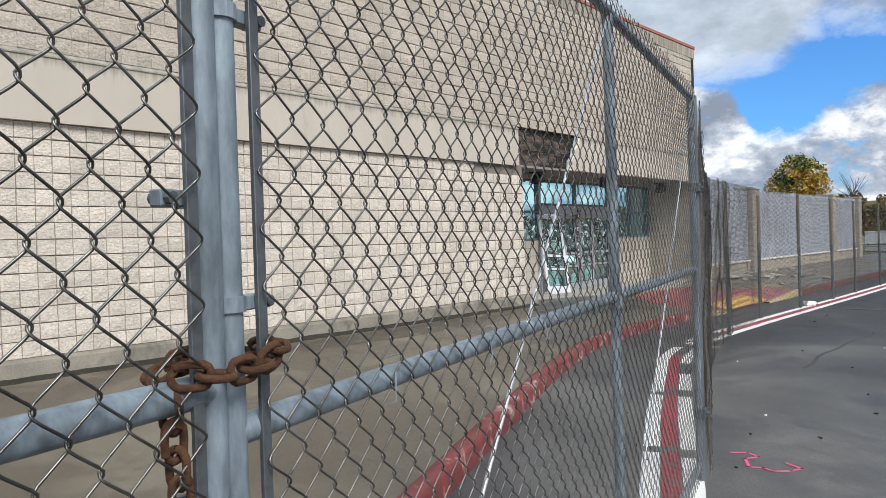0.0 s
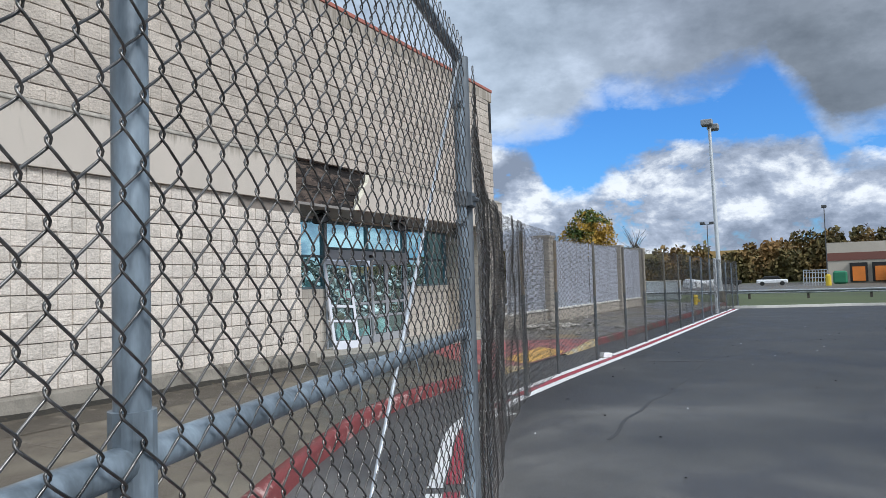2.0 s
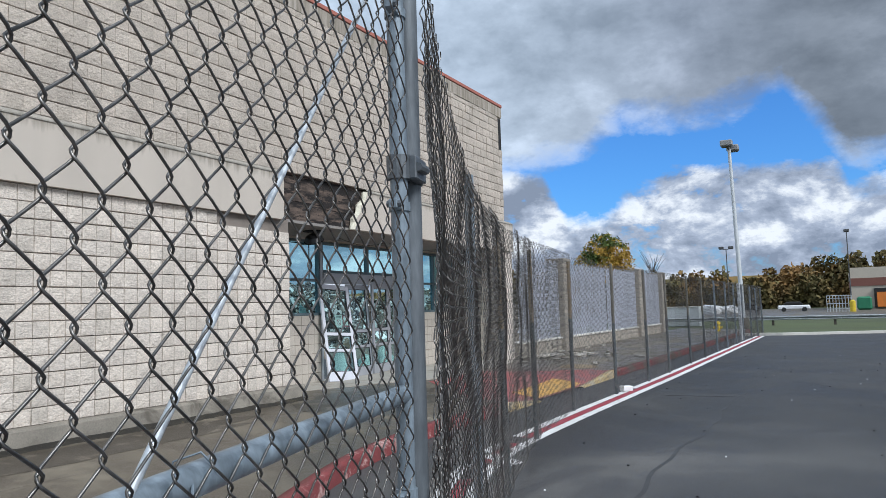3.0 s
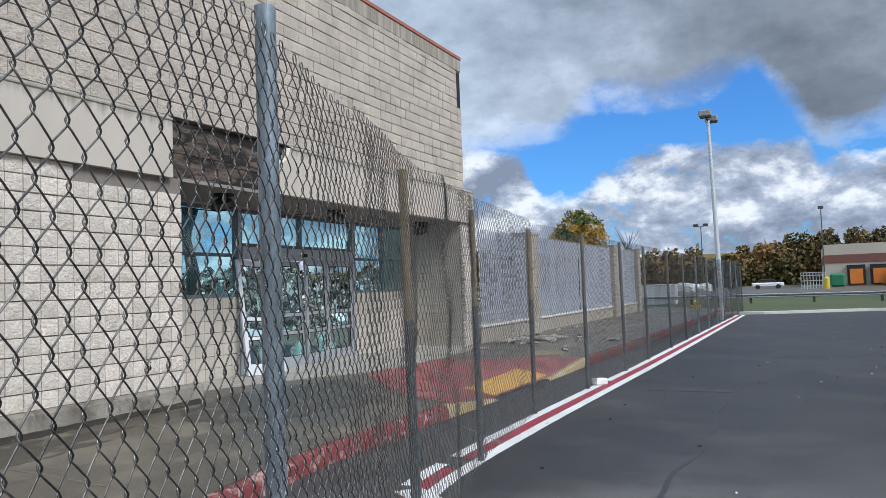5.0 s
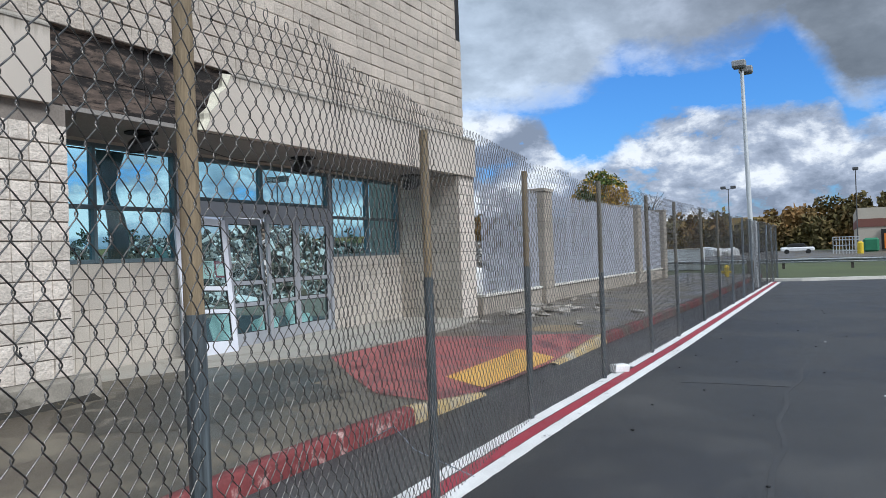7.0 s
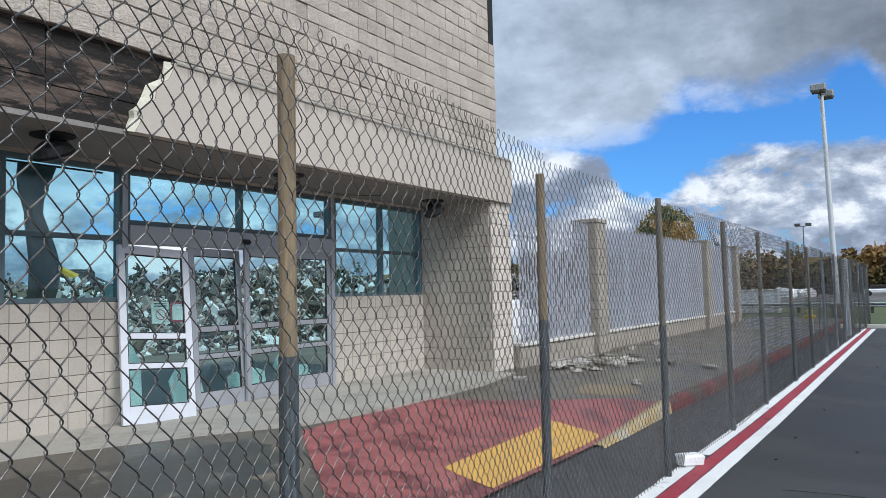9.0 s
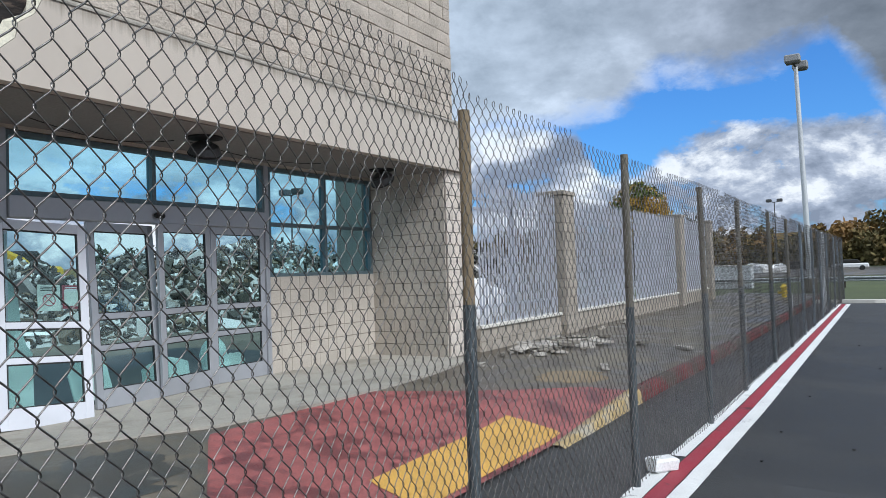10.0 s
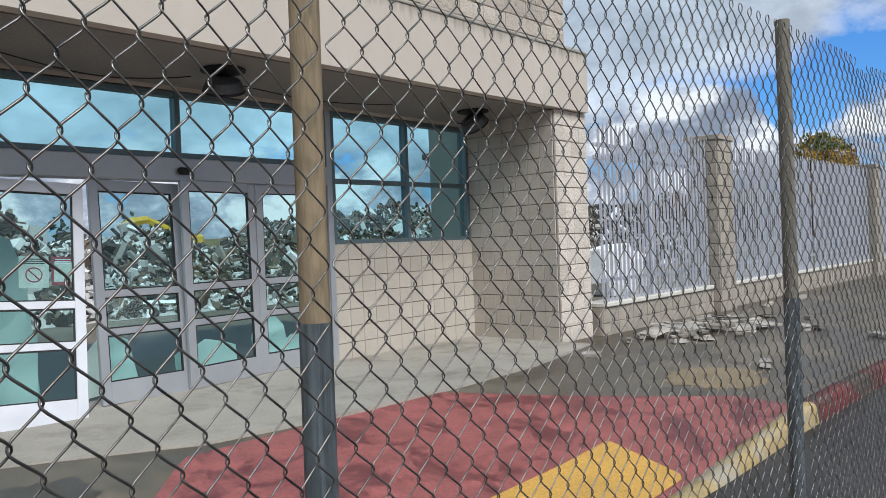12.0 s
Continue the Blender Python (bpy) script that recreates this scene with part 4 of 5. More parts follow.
def chainlink(name, p, q, z0, z1, parent, r=0.0022, sides=3, dense=1, bulge=0.0, seed=0, phase=0.0, loop=0.034, top=None, HW=0.038, HP=0.0485):
    p, q = Vector((p[0], p[1], 0)), Vector((q[0], q[1], 0))
    length = (q - p).length
    d = (q - p).normalized()
    nrm = Vector((d.y, -d.x, 0))
    if nrm.x < 0:
        nrm = -nrm
    count = int(length / HW)
    verts, faces = [], []
    D, N = np.array(d), np.array(nrm)
    rn = random.Random(seed)
    for k in range(count):
        zt = z1 if top is None else top(k * HW / length)
        nlev = int((zt - z0) / HP)
        us, zs, os_ = [], [], []
        for j in range(nlev + 1):
            side = (j + k) % 2
            u, o = (k + side) * HW + (0.0027 if side else -0.0027), 0.0
            if dense > 1 and j > 0:
                pu, pz = us[-1], zs[-1]
                run = -0.0042 if side else 0.0042
                for s, c, d_ in ((0.11, 0.035, 0.6), (0.26, 0.19, 1.0), (0.74, 0.81, 1.0), (0.89, 0.965, 0.6)):
                    us.append(pu + (u - pu) * c)
                    zs.append(pz + HP * s)
                    os_.append(run * d_)
            us.append(u)
            zs.append(z0 + phase + j * HP)
            os_.append(o)
        if loop:
            # the two wires of a top knuckle close into a small loop
            turn_, zk, uk = (1 if side else -1), zs[-1], (k + side) * HW
            h = loop * rn.uniform(0.85, 1.1)
            for du, dz in ((0.0085, 0.28), (0.0105, 0.62), (0.006, 0.93), (-0.001, 1.0)):
                us.append(uk + turn_ * du)
                zs.append(zk + dz * h)
                os_.append(turn_ * 0.002)
        us, zs, os_ = np.array(us), np.array(zs), np.array(os_)
        if bulge:
            os_ = os_ + np.array([bulge * (noise.noise((u * 0.9 + seed * 7, z * 0.9, seed)) + 0.5 * noise.noise((u * 2.3, z * 2.1, seed + 5))) for u, z in zip(us, zs)])
            us = us + np.array([bulge * 0.25 * noise.noise((u * 1.1, z * 1.4, seed + 9)) for u, z in zip(us, zs)])
            zs = zs + np.array([bulge * 0.3 * noise.noise((u * 1.2, z * 0.8, seed + 3)) for u, z in zip(us, zs)])
        pts = np.array(p)[None, :] + us[:, None] * D + os_[:, None] * N
        pts[:, 2] = zs
        tan = np.gradient(pts, axis=0)
        tan /= np.linalg.norm(tan, axis=1)[:, None]
        b_ = np.cross(tan, N)
        n0 = len(verts)
        rings = [pts + r * (math.cos(2 * math.pi * s / sides) * N + math.sin(2 * math.pi * s / sides) * b_) for s in range(sides)]
        arr = np.stack(rings, axis=1).reshape(-1, 3)
        verts.extend(map(tuple, arr))
        m = len(pts)
        for j in range(m - 1):
            for s in range(sides):
                s2 = (s + 1) % sides
                faces.append((n0 + j * sides + s, n0 + j * sides + s2, n0 + (j + 1) * sides + s2, n0 + (j + 1) * sides + s))
    ob = rawmesh(name, verts, faces, M_WIRE, parent, True)
    if parent is not None:
        ob.matrix_parent_inverse = Matrix.Translation(-parent.location)
    return ob


def rod(name, p, q, r, mat, parent, n=12, label=""):
    b = bmesh.new()
    tube(b, [p, q], r, n)
    return part(name, b, mat, parent, label, True)


C0, C1, C2 = Vector((7.205, -7.865, 0)), Vector((7.780, -10.008, 0)), Vector((8.372, -12.145, 0))
GD = (C2 - C0).normalized()
GN = Vector((-GD.y, GD.x, 0))
if GN.x < 0:
    GN = -GN


def at(u, z, out=0.0):
    """A point of the gate line: u metres from the hinge, z up, out towards the lane."""
    v_ = C0 + GD * u + GN * out
    return Vector((v_.x, v_.y, z))


U1, U2 = (C1 - C0).length, (C2 - C0).length


def band_clip(parent, u, z, out_u, mat=None):
    b = bmesh.new()
    tube(b, [at(u, z - 0.011), at(u, z + 0.011)], 0.0275, 16)
    m = Matrix.Translation(at(u, z)) @ Matrix.Rotation(math.atan2(GD.y, GD.x), 4, "Z")
    s = 1 if out_u > 0 else -1
    box(b, min(0, s * 0.075), max(0, s * 0.075), -0.006, 0.016, -0.011, 0.011, 0.002, m)
    clip = part("tension_band", b, mat or M_GALV, parent)
    b = bmesh.new()
    tube(b, [at(u + s * 0.064, z, -0.012), at(u + s * 0.064, z, 0.026)], 0.0085, 8)
    part("bolt", b, M_DKSTEEL, clip)


gate = thing("gate_leaf", "galvanised chain-link gate leaf with a middle rail and truss rods", "gate", at(0, Z0), "gate leaves")
for u in (0.0, U1, U2):
    rod("upright", at(u, -0.12), at(u, 2.43), 0.0225, M_GALV, gate, 16)
for z in (-0.10, 1.238, 2.41):
    rod("rail", at(0, z), at(U1, z), 0.0225, M_GALV, gate, 14)
    rod("rail", at(U1, z), at(U2, z - (0.01 if z > 1 else 0)), 0.0225, M_GALV, gate, 14)
for u in (U1,):
    b = bmesh.new()
    tube(b, [at(u, 1.19), at(u, 1.30)], 0.029, 14)
    part("rail_socket", b, M_GALV, gate)
rod("truss_rod", at(U2 - 0.05, 0.02, 0.01), at(U1 + 0.03, 2.38, 0.01), 0.0055, M_ROD, gate, 8)
rod("truss_rod", at(U1 - 0.05, 0.02, 0.01), at(0.03, 2.38, 0.01), 0.0055, M_ROD, gate, 8)
chainlink("wire_mesh", at(U2 - 0.045, 0, 0.03), at(0.03, 0, 0.03), -0.168, 2.44, gate, 0.0020, 5, 3, 0.012, 1, 0, 0.034, None, 0.0385, 0.042)
b = bmesh.new()
box(b, -0.0095, 0.0095, -0.004, 0.004, -0.1, 2.42, 0.001, Matrix.Translation(at(U2 - 0.046, 0, 0.022)) @ Matrix.Rotation(math.atan2(GD.y, GD.x), 4, "Z"))
part("tension_bar", b, M_DKSTEEL, gate, "dark flat steel tension bar")
for z in (0.2, 0.62, 1.02, 1.41, 1.82, 2.2):
    band_clip(gate, U2, z, -1)
for z in (0.3, 1.0, 1.7, 2.2):
    band_clip(gate, 0.0, z, 1)
leaf2 = thing("gate_leaf", "second galvanised chain-link gate leaf chained to the first", "gate", at(U2 + 0.1, Z0), "gate leaves")
V1 = U2 + 0.049
rod("upright", at(V1, -0.12, 0.01), at(V1, 2.43, 0.01), 0.0235, M_GALV, leaf2, 16)
rod("upright", at(V1 + 2.1, -0.12, 0.01), at(V1 + 2.1, 2.43, 0.01), 0.0235, M_GALV, leaf2, 16)
for z in (-0.10, 1.30, 2.41):
    rod("rail", at(V1, z, 0.01), at(V1 + 2.1, z + 0.02, 0.01), 0.0225, M_GALV, leaf2, 14)
chainlink("wire_mesh", at(V1 + 2.08, 0, 0.045), at(V1 + 0.03, 0, 0.045), -0.16, 2.44, leaf2, 0.0020, 5, 3, 0.02, 2, 0.02, 0.034, None, 0.0385, 0.042)
b = bmesh.new()
box(b, -0.0095, 0.0095, -0.004, 0.004, -0.1, 2.42, 0.001, Matrix.Translation(at(V1 + 0.036, 0, 0.026)) @ Matrix.Rotation(math.atan2(GD.y, GD.x), 4, "Z"))
part("tension_bar", b, M_DKSTEEL, leaf2)
for z in (0.3, 0.75, 1.15, 1.555, 1.95, 2.3):
    band_clip(leaf2, V1, z, 1)

# wire ties on the rails
ties = thing("wire_ties", "thin bright wire ties twisted round the gate rail", "wire tie", at(U1, 1.2))
rt = random.Random(3)
for u in (0.9, 1.4, U1 + 0.35, U1 + 0.9, U1 + 1.3, U1 + 1.75):
    b = bmesh.new()
    pts = [at(u + 0.012 * k, 1.245 + 0.028 * math.sin(k * 1.25), 0.028 * math.cos(k * 1.25)) for k in range(6)]
    pts += [at(u + 0.1, 1.215 + rt.uniform(-0.02, 0.01), 0.05), at(u + 0.14, 1.20, 0.06)]
    tube(b, pts, 0.0015, 4)
    part("tie", b, M_GALV, ties)


# rusty chain round both uprights
def chain_link(c, along, normal, parent, ln=0.050, wd=0.031, r=0.0056):
    along, normal = along.normalized(), normal.normalized()
    side = normal.cross(along).normalized()
    pts = []
    for i in range(17):
        a = 2 * math.pi * i / 16
        s = (ln - wd) / 2 * (1 if math.cos(a) > 0 else -1) if abs(math.cos(a)) > 1e-6 else 0
        pts.append(c + along * (s + wd / 2 * math.cos(a)) + side * (wd / 2 * math.sin(a)))
    b = bmesh.new()
    tube(b, pts, r, 8, False)
    return part("link", b, M_RUST, parent, "", True)


chain = thing("chain", "rusty steel chain wrapped round the two gate uprights", "chain", at(U2, 1.30, 0.06))
loop = []
for k in range(60):
    a = 2 * math.pi * k / 60
    uu = (U2 + 0.024) + 0.098 * math.copysign(abs(math.cos(a)) ** 0.6, math.cos(a))
    loop.append(at(uu, 1.33 - 0.008 * math.cos(a) + 0.006 * math.sin(3 * a), 0.005 + 0.044 * math.copysign(abs(math.sin(a)) ** 0.7, math.sin(a))))
acc, step, last = 0.0, 0.036, None
i = 0
for k in range(60):
    a_, b_ = loop[k], loop[(k + 1) % 60]
    acc += (b_ - a_).length
    if acc >= step:
        acc -= step
        dvec = (loop[(k + 2) % 60] - loop[k - 1])
        chain_link(b_, dvec, Vector((0, 0, 1)) + GN * 0.15 if i % 2 else dvec.cross(Vector((0, 0, 1))), chain)
        i += 1
for k in range(4):
    chain_link(at(V1 + 0.075 - 0.004 * k, 1.285 - 0.036 * k, 0.02), Vector((0, 0, 1)), GN if k % 2 else GD, chain)
b = bmesh.new()
tube(b, [at(V1 + 0.062 + 0.022 * math.cos(a), 1.13 + 0.035 * math.sin(a), 0.02) for a in np.linspace(-2.6, 1.9, 14)], 0.007, 8)
part("hook", b, M_RUST, chain)
b = bmesh.new()
box(b, -0.012, 0.012, -0.02, 0.02, -0.035, 0.03, 0.008, Matrix.Translation(at(V1 + 0.02, 1.13, -0.02)))
part("padlock", b, M_DKSTEEL, chain, "dark padlock")

# the fence that follows
fence = thing("chain_link_fence", "tall temporary chain-link fence on wooden and steel posts", "fence", (5.4, -3.2, Z0))
POSTS = [(7.176, -7.770, 0), (6.15, -5.35, 0), (5.342, -3.112, 1), (4.597, -0.508, 1), (4.226, 2.073, 1), (4.27, 4.45, 2), (4.32, 6.88, 2), (4.32, 9.04, 2), (4.32, 11.92, 2),
         (4.33, 14.3, 2), (4.33, 16.8, 0), (4.34, 19.2, 0), (4.34, 21.8, 0), (4.35, 24.2, 0), (4.38, 26.8, 0), (4.40, 29.4, 0), (4.40, 31.9, 0)]
TOPS = [2.46, 2.3, 2.18, 2.20, 2.18, 2.25, 2.2, 2.2, 2.2, 2.2, 2.2, 2.2, 2.2, 2.2, 2.15, 2.12, 2.1]
rp = random.Random(12)
for (x, y, kind), zt in zip(POSTS, TOPS):
    lean = Vector((rp.uniform(-0.012, 0.012), rp.uniform(-0.012, 0.012), 0))
    base = Vector((x, y, Z0 - 0.02))
    if kind == 0:
        rod("post", base, base + Vector((0, 0, zt - Z0)) + lean * 2, 0.031, M_POST if y < -7 else M_GALV, fence, 16, "galvanised steel post")
    else:
        zj = 1.27 if kind == 1 else 1.12
        mid = base + Vector((0, 0, zj - Z0)) + lean
        rod("post_sleeve", base, mid, 0.031, M_SLEEVE, fence, 14, "dull grey steel sleeve")
        rod("post", mid, Vector((mid.x, mid.y, zt)) + lean, 0.0285, M_POLE if kind == 1 else M_POLEGR, fence, 14, "brown wooden stake" if kind == 1 else "grey weathered wooden stake")
# hinges and collar on the first post
for z in (0.25, 1.80):
    b = bmesh.new()
    tube(b, [(7.176, -7.770, z - 0.03), (7.176, -7.770, z + 0.03)], 0.038, 16)
    tube(b, [at(0, z - 0.03), at(0, z + 0.03)], 0.031, 16)
    tube(b, [at(0.0, z, 0.05), at(-0.06, z, 0.055)], 0.012, 8)
    box(b, -0.05, 0.05, -0.012, 0.012, -0.03, 0.03, 0.003, Matrix.Translation(at(-0.045, z, 0.035)) @ Matrix.Rotation(math.atan2(GD.y, GD.x), 4, "Z"))
    part("hinge", b, M_DKSTEEL, fence, "dark steel gate hinge")
MESH_TOP = (2.38, 2.15, 2.19, 2.31, 2.26, 2.17)
for i, (a_, b_) in enumerate(zip(POSTS, POSTS[1:])):
    off = Vector((0.045, 0.015))
    pa, pb = (a_[0] + off.x, a_[1] + off.y), (b_[0] + off.x, b_[1] + off.y)
    near = i < 7
    hi_a, hi_b = MESH_TOP[min(i, 5)], MESH_TOP[min(i + 1, 5)]
    droop = 4 if i == 0 else 1
    chainlink("wire_mesh", pa, pb, Z0 + 0.03, 2.45, fence, 0.0021 if near else 0.0019, 4 if near else 3, 3 if near else 1, 0.045 if i < 3 else 0.025, 20 + i, 0.01, 0.034,
              (lambda s, ha=hi_a, hb=hi_b, q=i, e=droop: hb + (ha - hb) * (1 - s) ** e + 0.02 * noise.noise((s * 4 + q * 9, q, 0))))
# mesh folded back on itself beside the hinge post
chainlink("wire_mesh", (7.27, -7.80), (7.06, -7.40), Z0 + 0.05, 2.16, fence, 0.0019, 4, 3, 0.05, 51, 0.02)
chainlink("wire_mesh", (5.85, -4.38), (5.77, -4.14), Z0 + 0.05, 2.15, fence, 0.0019, 4, 3, 0.04, 52, 0.0)
chainlink("wire_mesh", (4.42, 31.9), (0.2, 32.1), Z0 + 0.05, 2.1, fence, 0.0025, 3, 1, 0.02, 61, 0.0, 0.0)

# wide pale post in the fence line
b = bmesh.new()
box(b, 4.14, 4.26, 24.45, 24.95, Z0, 2.25, 0.02)
tagged(obj("pale_post", b, M_POLEG), "wide pale painted post behind the fence", "post")


# ---------------------------------------------------------------- palisade yard beside the building
def palisade_section(y0, y1, x=0.0, tall=2.95):
    s = thing("palisade_fence", "grey steel palisade fence on a low block wall", "fence", (x, (y0 + y1) / 2, 0.45), "palisade sections")
    for z in (0.75, 2.45, 2.62):
        b = bmesh.new()
        box(b, x - 0.06, x - 0.02, y0, y1, z, z + 0.05, 0.003)
        part("rail", b, M_PALE, s)
    step = 0.115
    n = int((y1 - y0) / step)
    me = None
    for i in range(n):
        y = y0 + (i + 0.5) * step
        if me is None:
            b = bmesh.new()
            prof = [(-0.029, 0.0), (-0.011, 0.020), (0.011, 0.020), (0.029, 0.0)]
            lo = [b.verts.new((o, u, 0.48)) for u, o in prof]
            hi = [b.verts.new((o, u, tall - (0.0 if abs(u) < 0.02 else 0.10))) for u, o in prof]
            for k in range(3):
                b.faces.new((lo[k], lo[k + 1], hi[k + 1], hi[k]))
            bmesh.ops.solidify(b, geom=b.faces[:], thickness=0.003)
            ob = part("pale", b, M_PALE, s)
            me = ob.data
        else:
            ob = new("pale", me)
            ob.parent = s
        ob.matrix_parent_inverse = Matrix.Translation(-s.location)
        ob.location = (x + rp.uniform(-0.003, 0.003), y, rp.uniform(-0.015, 0.015))
    return s


def pilaster(y0, y1, top):
    p_ = thing("pilaster", "tan split-face block pilaster with a flat cap", "pilaster", (0.0, (y0 + y1) / 2, -0.05), "pilasters")
    b = bmesh.new()
    box(b, -0.40, 0.165, y0, y1, -0.1, top)
    part("core", b, M_MORTAR, p_)
    JOBS.append((p_, y0, y1, 0.0, top, 0.014, 0.005, 0.005, face_east(0.165), M_PILAST))
    JOBS.append((p_, -0.40, 0.165, 0.0, top, 0.014, 0.005, 0.005, face_south(y0), M_PILAST))
    b = bmesh.new()
    box(b, -0.44, 0.21, y0 - 0.04, y1 + 0.04, top, top + 0.09, 0.01)
    part("cap", b, M_PILAST, p_)


backing("wall_low", -0.25, 0.02, 9.86, 28.6, -0.1, 0.41, M_PILAST, "low tan block wall under the palisade")
JOBS.append((bpy.data.objects["wall_low"], 9.87, 28.6, -0.02, 0.41, 0.012, 0.005, 0.004, face_east(0.02), M_PILAST))
bm = bmesh.new()
box(bm, -0.29, 0.075, 9.86, 28.6, 0.413, 0.478, 0.012)
tagged(obj("wall_coping", bm, M_CAP), "pale coping on the low wall", "coping", kind="structure")
for a, b_ in ((9.9, 13.4), (14.05, 18.8), (18.86, 23.5), (24.1, 28.2)):
    palisade_section(a, b_)
for a, b_ in ((13.42, 14.02), (23.52, 24.08), (28.22, 28.75)):
    pilaster(a, b_, 2.95)
for a in (11.48, 16.2, 18.8, 21.2, 26.1):
    b = bmesh.new()
    box(b, -0.17, -0.065, a, a + 0.06, 0.48, 2.93, 0.005)
    tagged(obj("palisade_post", b, M_PALE), "grey steel post behind the palisade pales", "post", "palisade posts")
# expansion joints of the sidewalk
for y in (-12.4, -9.2, -6.1, -3.0, 0.9, 8.4, 11.2, 14.2, 17.3, 20.4):
    verts, faces = [], []
    xs = np.linspace(0.12, edge_x(y) - 0.16, 24)
    for x in xs:
        verts += [(x, y - 0.007, walk_z(x, y) + 0.003), (x, y + 0.007, walk_z(x, y) + 0.003)]
    for i in range(len(xs) - 1):
        faces.append((2 * i, 2 * i + 1, 2 * i + 3, 2 * i + 2))
    tagged(rawmesh("sidewalk_joint", verts, faces, M_MORTAR), "dark expansion joint across the sidewalk", "joint", kind="structure")
for x0 in (1.65,):
    verts, faces = [], []
    yl = np.linspace(-9.0, 1.9, 90)
    for y in yl:
        verts += [(x0 - 0.006, y, walk_z(x0, y) + 0.003), (x0 + 0.006, y, walk_z(x0, y) + 0.003)]
    for i in range(len(yl) - 1):
        faces.append((2 * i, 2 * i + 1, 2 * i + 3, 2 * i + 2))
    tagged(rawmesh("sidewalk_joint", verts, faces, M_MORTAR), "dark expansion joint along the sidewalk", "joint", kind="structure")

# debris
rr = random.Random(21)


def chunk(x, y, z, sx, sy, sz, mat, name, label, cat, group=""):
    b = bmesh.new()
    box(b, -sx / 2, sx / 2, -sy / 2, sy / 2, -sz / 2, sz / 2, min(sx, sy, sz) * 0.18)
    for v_ in b.verts:
        v_.co += Vector((rr.uniform(-1, 1) * sx, rr.uniform(-1, 1) * sy, rr.uniform(-1, 1) * sz)) * 0.09
    ob = tagged(obj(name, b, mat), label, cat, group)
    tilt = rr.uniform(-8, 8)
    ob.matrix_basis = Matrix.Translation((x, y, z)) @ pose(0, 0, 0, tilt, rr.uniform(-8, 8), rr.uniform(0, 180))
    return ob


for i in range(70):
    x, y = 0.45 + abs(rr.gauss(0, 0.42)), rr.gauss(11.4, 0.85)
    if x < 0.3:
        x = 0.35
    s = rr.uniform(0.08, 0.30)
    h = rr.uniform(0.03, 0.07)
    chunk(x, y, walk_z(x, y) + h / 2 + rr.uniform(0, 0.07) * math.exp(-((x - 0.6) ** 2 + (y - 11.4) ** 2)), s, s * rr.uniform(0.3, 0.9), h,
          M_RUBBLE if rr.random() < 0.55 else M_FOOT, "rubble_piece", "broken concrete piece lying on the sidewalk", "rubble", "rubble by the low wall")
for i in range(16):
    x, y = 0.5 + abs(rr.gauss(0.1, 0.35)), rr.gauss(11.3, 0.6)
    w_ = rr.uniform(0.26, 0.5)
    chunk(x, y, walk_z(x, y) + 0.03 + 0.012 * (i % 5), w_, w_ * rr.uniform(0.45, 0.8), 0.035, M_RUBBLE, "rubble_slab", "flat pale broken slab lying on the rubble", "rubble", "rubble by the low wall")
for x, y, s in ((1.9, 12.1, 0.34), (2.0, 12.25, 0.4), (2.9, 11.9, 0.35), (2.43, 9.13, 0.32), (1.1, 9.9, 0.2), (0.5, 14.6, 0.25), (0.55, 16.2, 0.3), (1.6, 13.2, 0.2)):
    chunk(x, y, walk_z(x, y) + 0.035, s, s * 0.4, 0.06, M_RUBBLE, "rubble_piece", "pale broken block lying alone on the sidewalk", "rubble", "rubble by the low wall")
chunk(4.33, 4.95, Z0 + 0.055, 0.15, 0.26, 0.10, M_WHITEOB, "white_scrap", "crumpled white scrap lying at the fence foot", "scrap")
for i in range(70):
    x, y = rr.uniform(4.9, 11), rr.uniform(-9, 16)
    chunk(x, y, Z0 + 0.006, rr.uniform(0.012, 0.04), rr.uniform(0.012, 0.03), 0.012, M_WHITEOB if rr.random() < 0.25 else M_DARK, "pebble", "small bit of litter on the asphalt", "litter", "litter on the asphalt")

# wrapped pallets standing in the yard behind the palisade
for x, y, w_, h_ in ((-4.2, 12.6, 1.1, 1.25), (-5.6, 14.6, 1.1, 0.95), (-5.2, 18.6, 1.2, 1.3), (-6.4, 22.0, 1.1, 1.1)):
    chunk(x, y, Z0 + 0.01 + h_ / 2, w_, w_ * 1.1, h_, M_WHITEOB, "wrapped_pallet", "white wrapped pallet standing in the yard behind the palisade", "pallet", "pallets")

# dangling strand of wire near the doors
b = bmesh.new()
tube(b, [(4.6, 0.05, Z0 + 0.05), (4.2, -0.1, 0.0), (3.9, 0.1, 0.1), (3.7, 0.0, -0.02)], 0.004, 5)
tagged(obj("loose_wire", b, M_GALV), "bent loose wire lying by the fence", "wire")


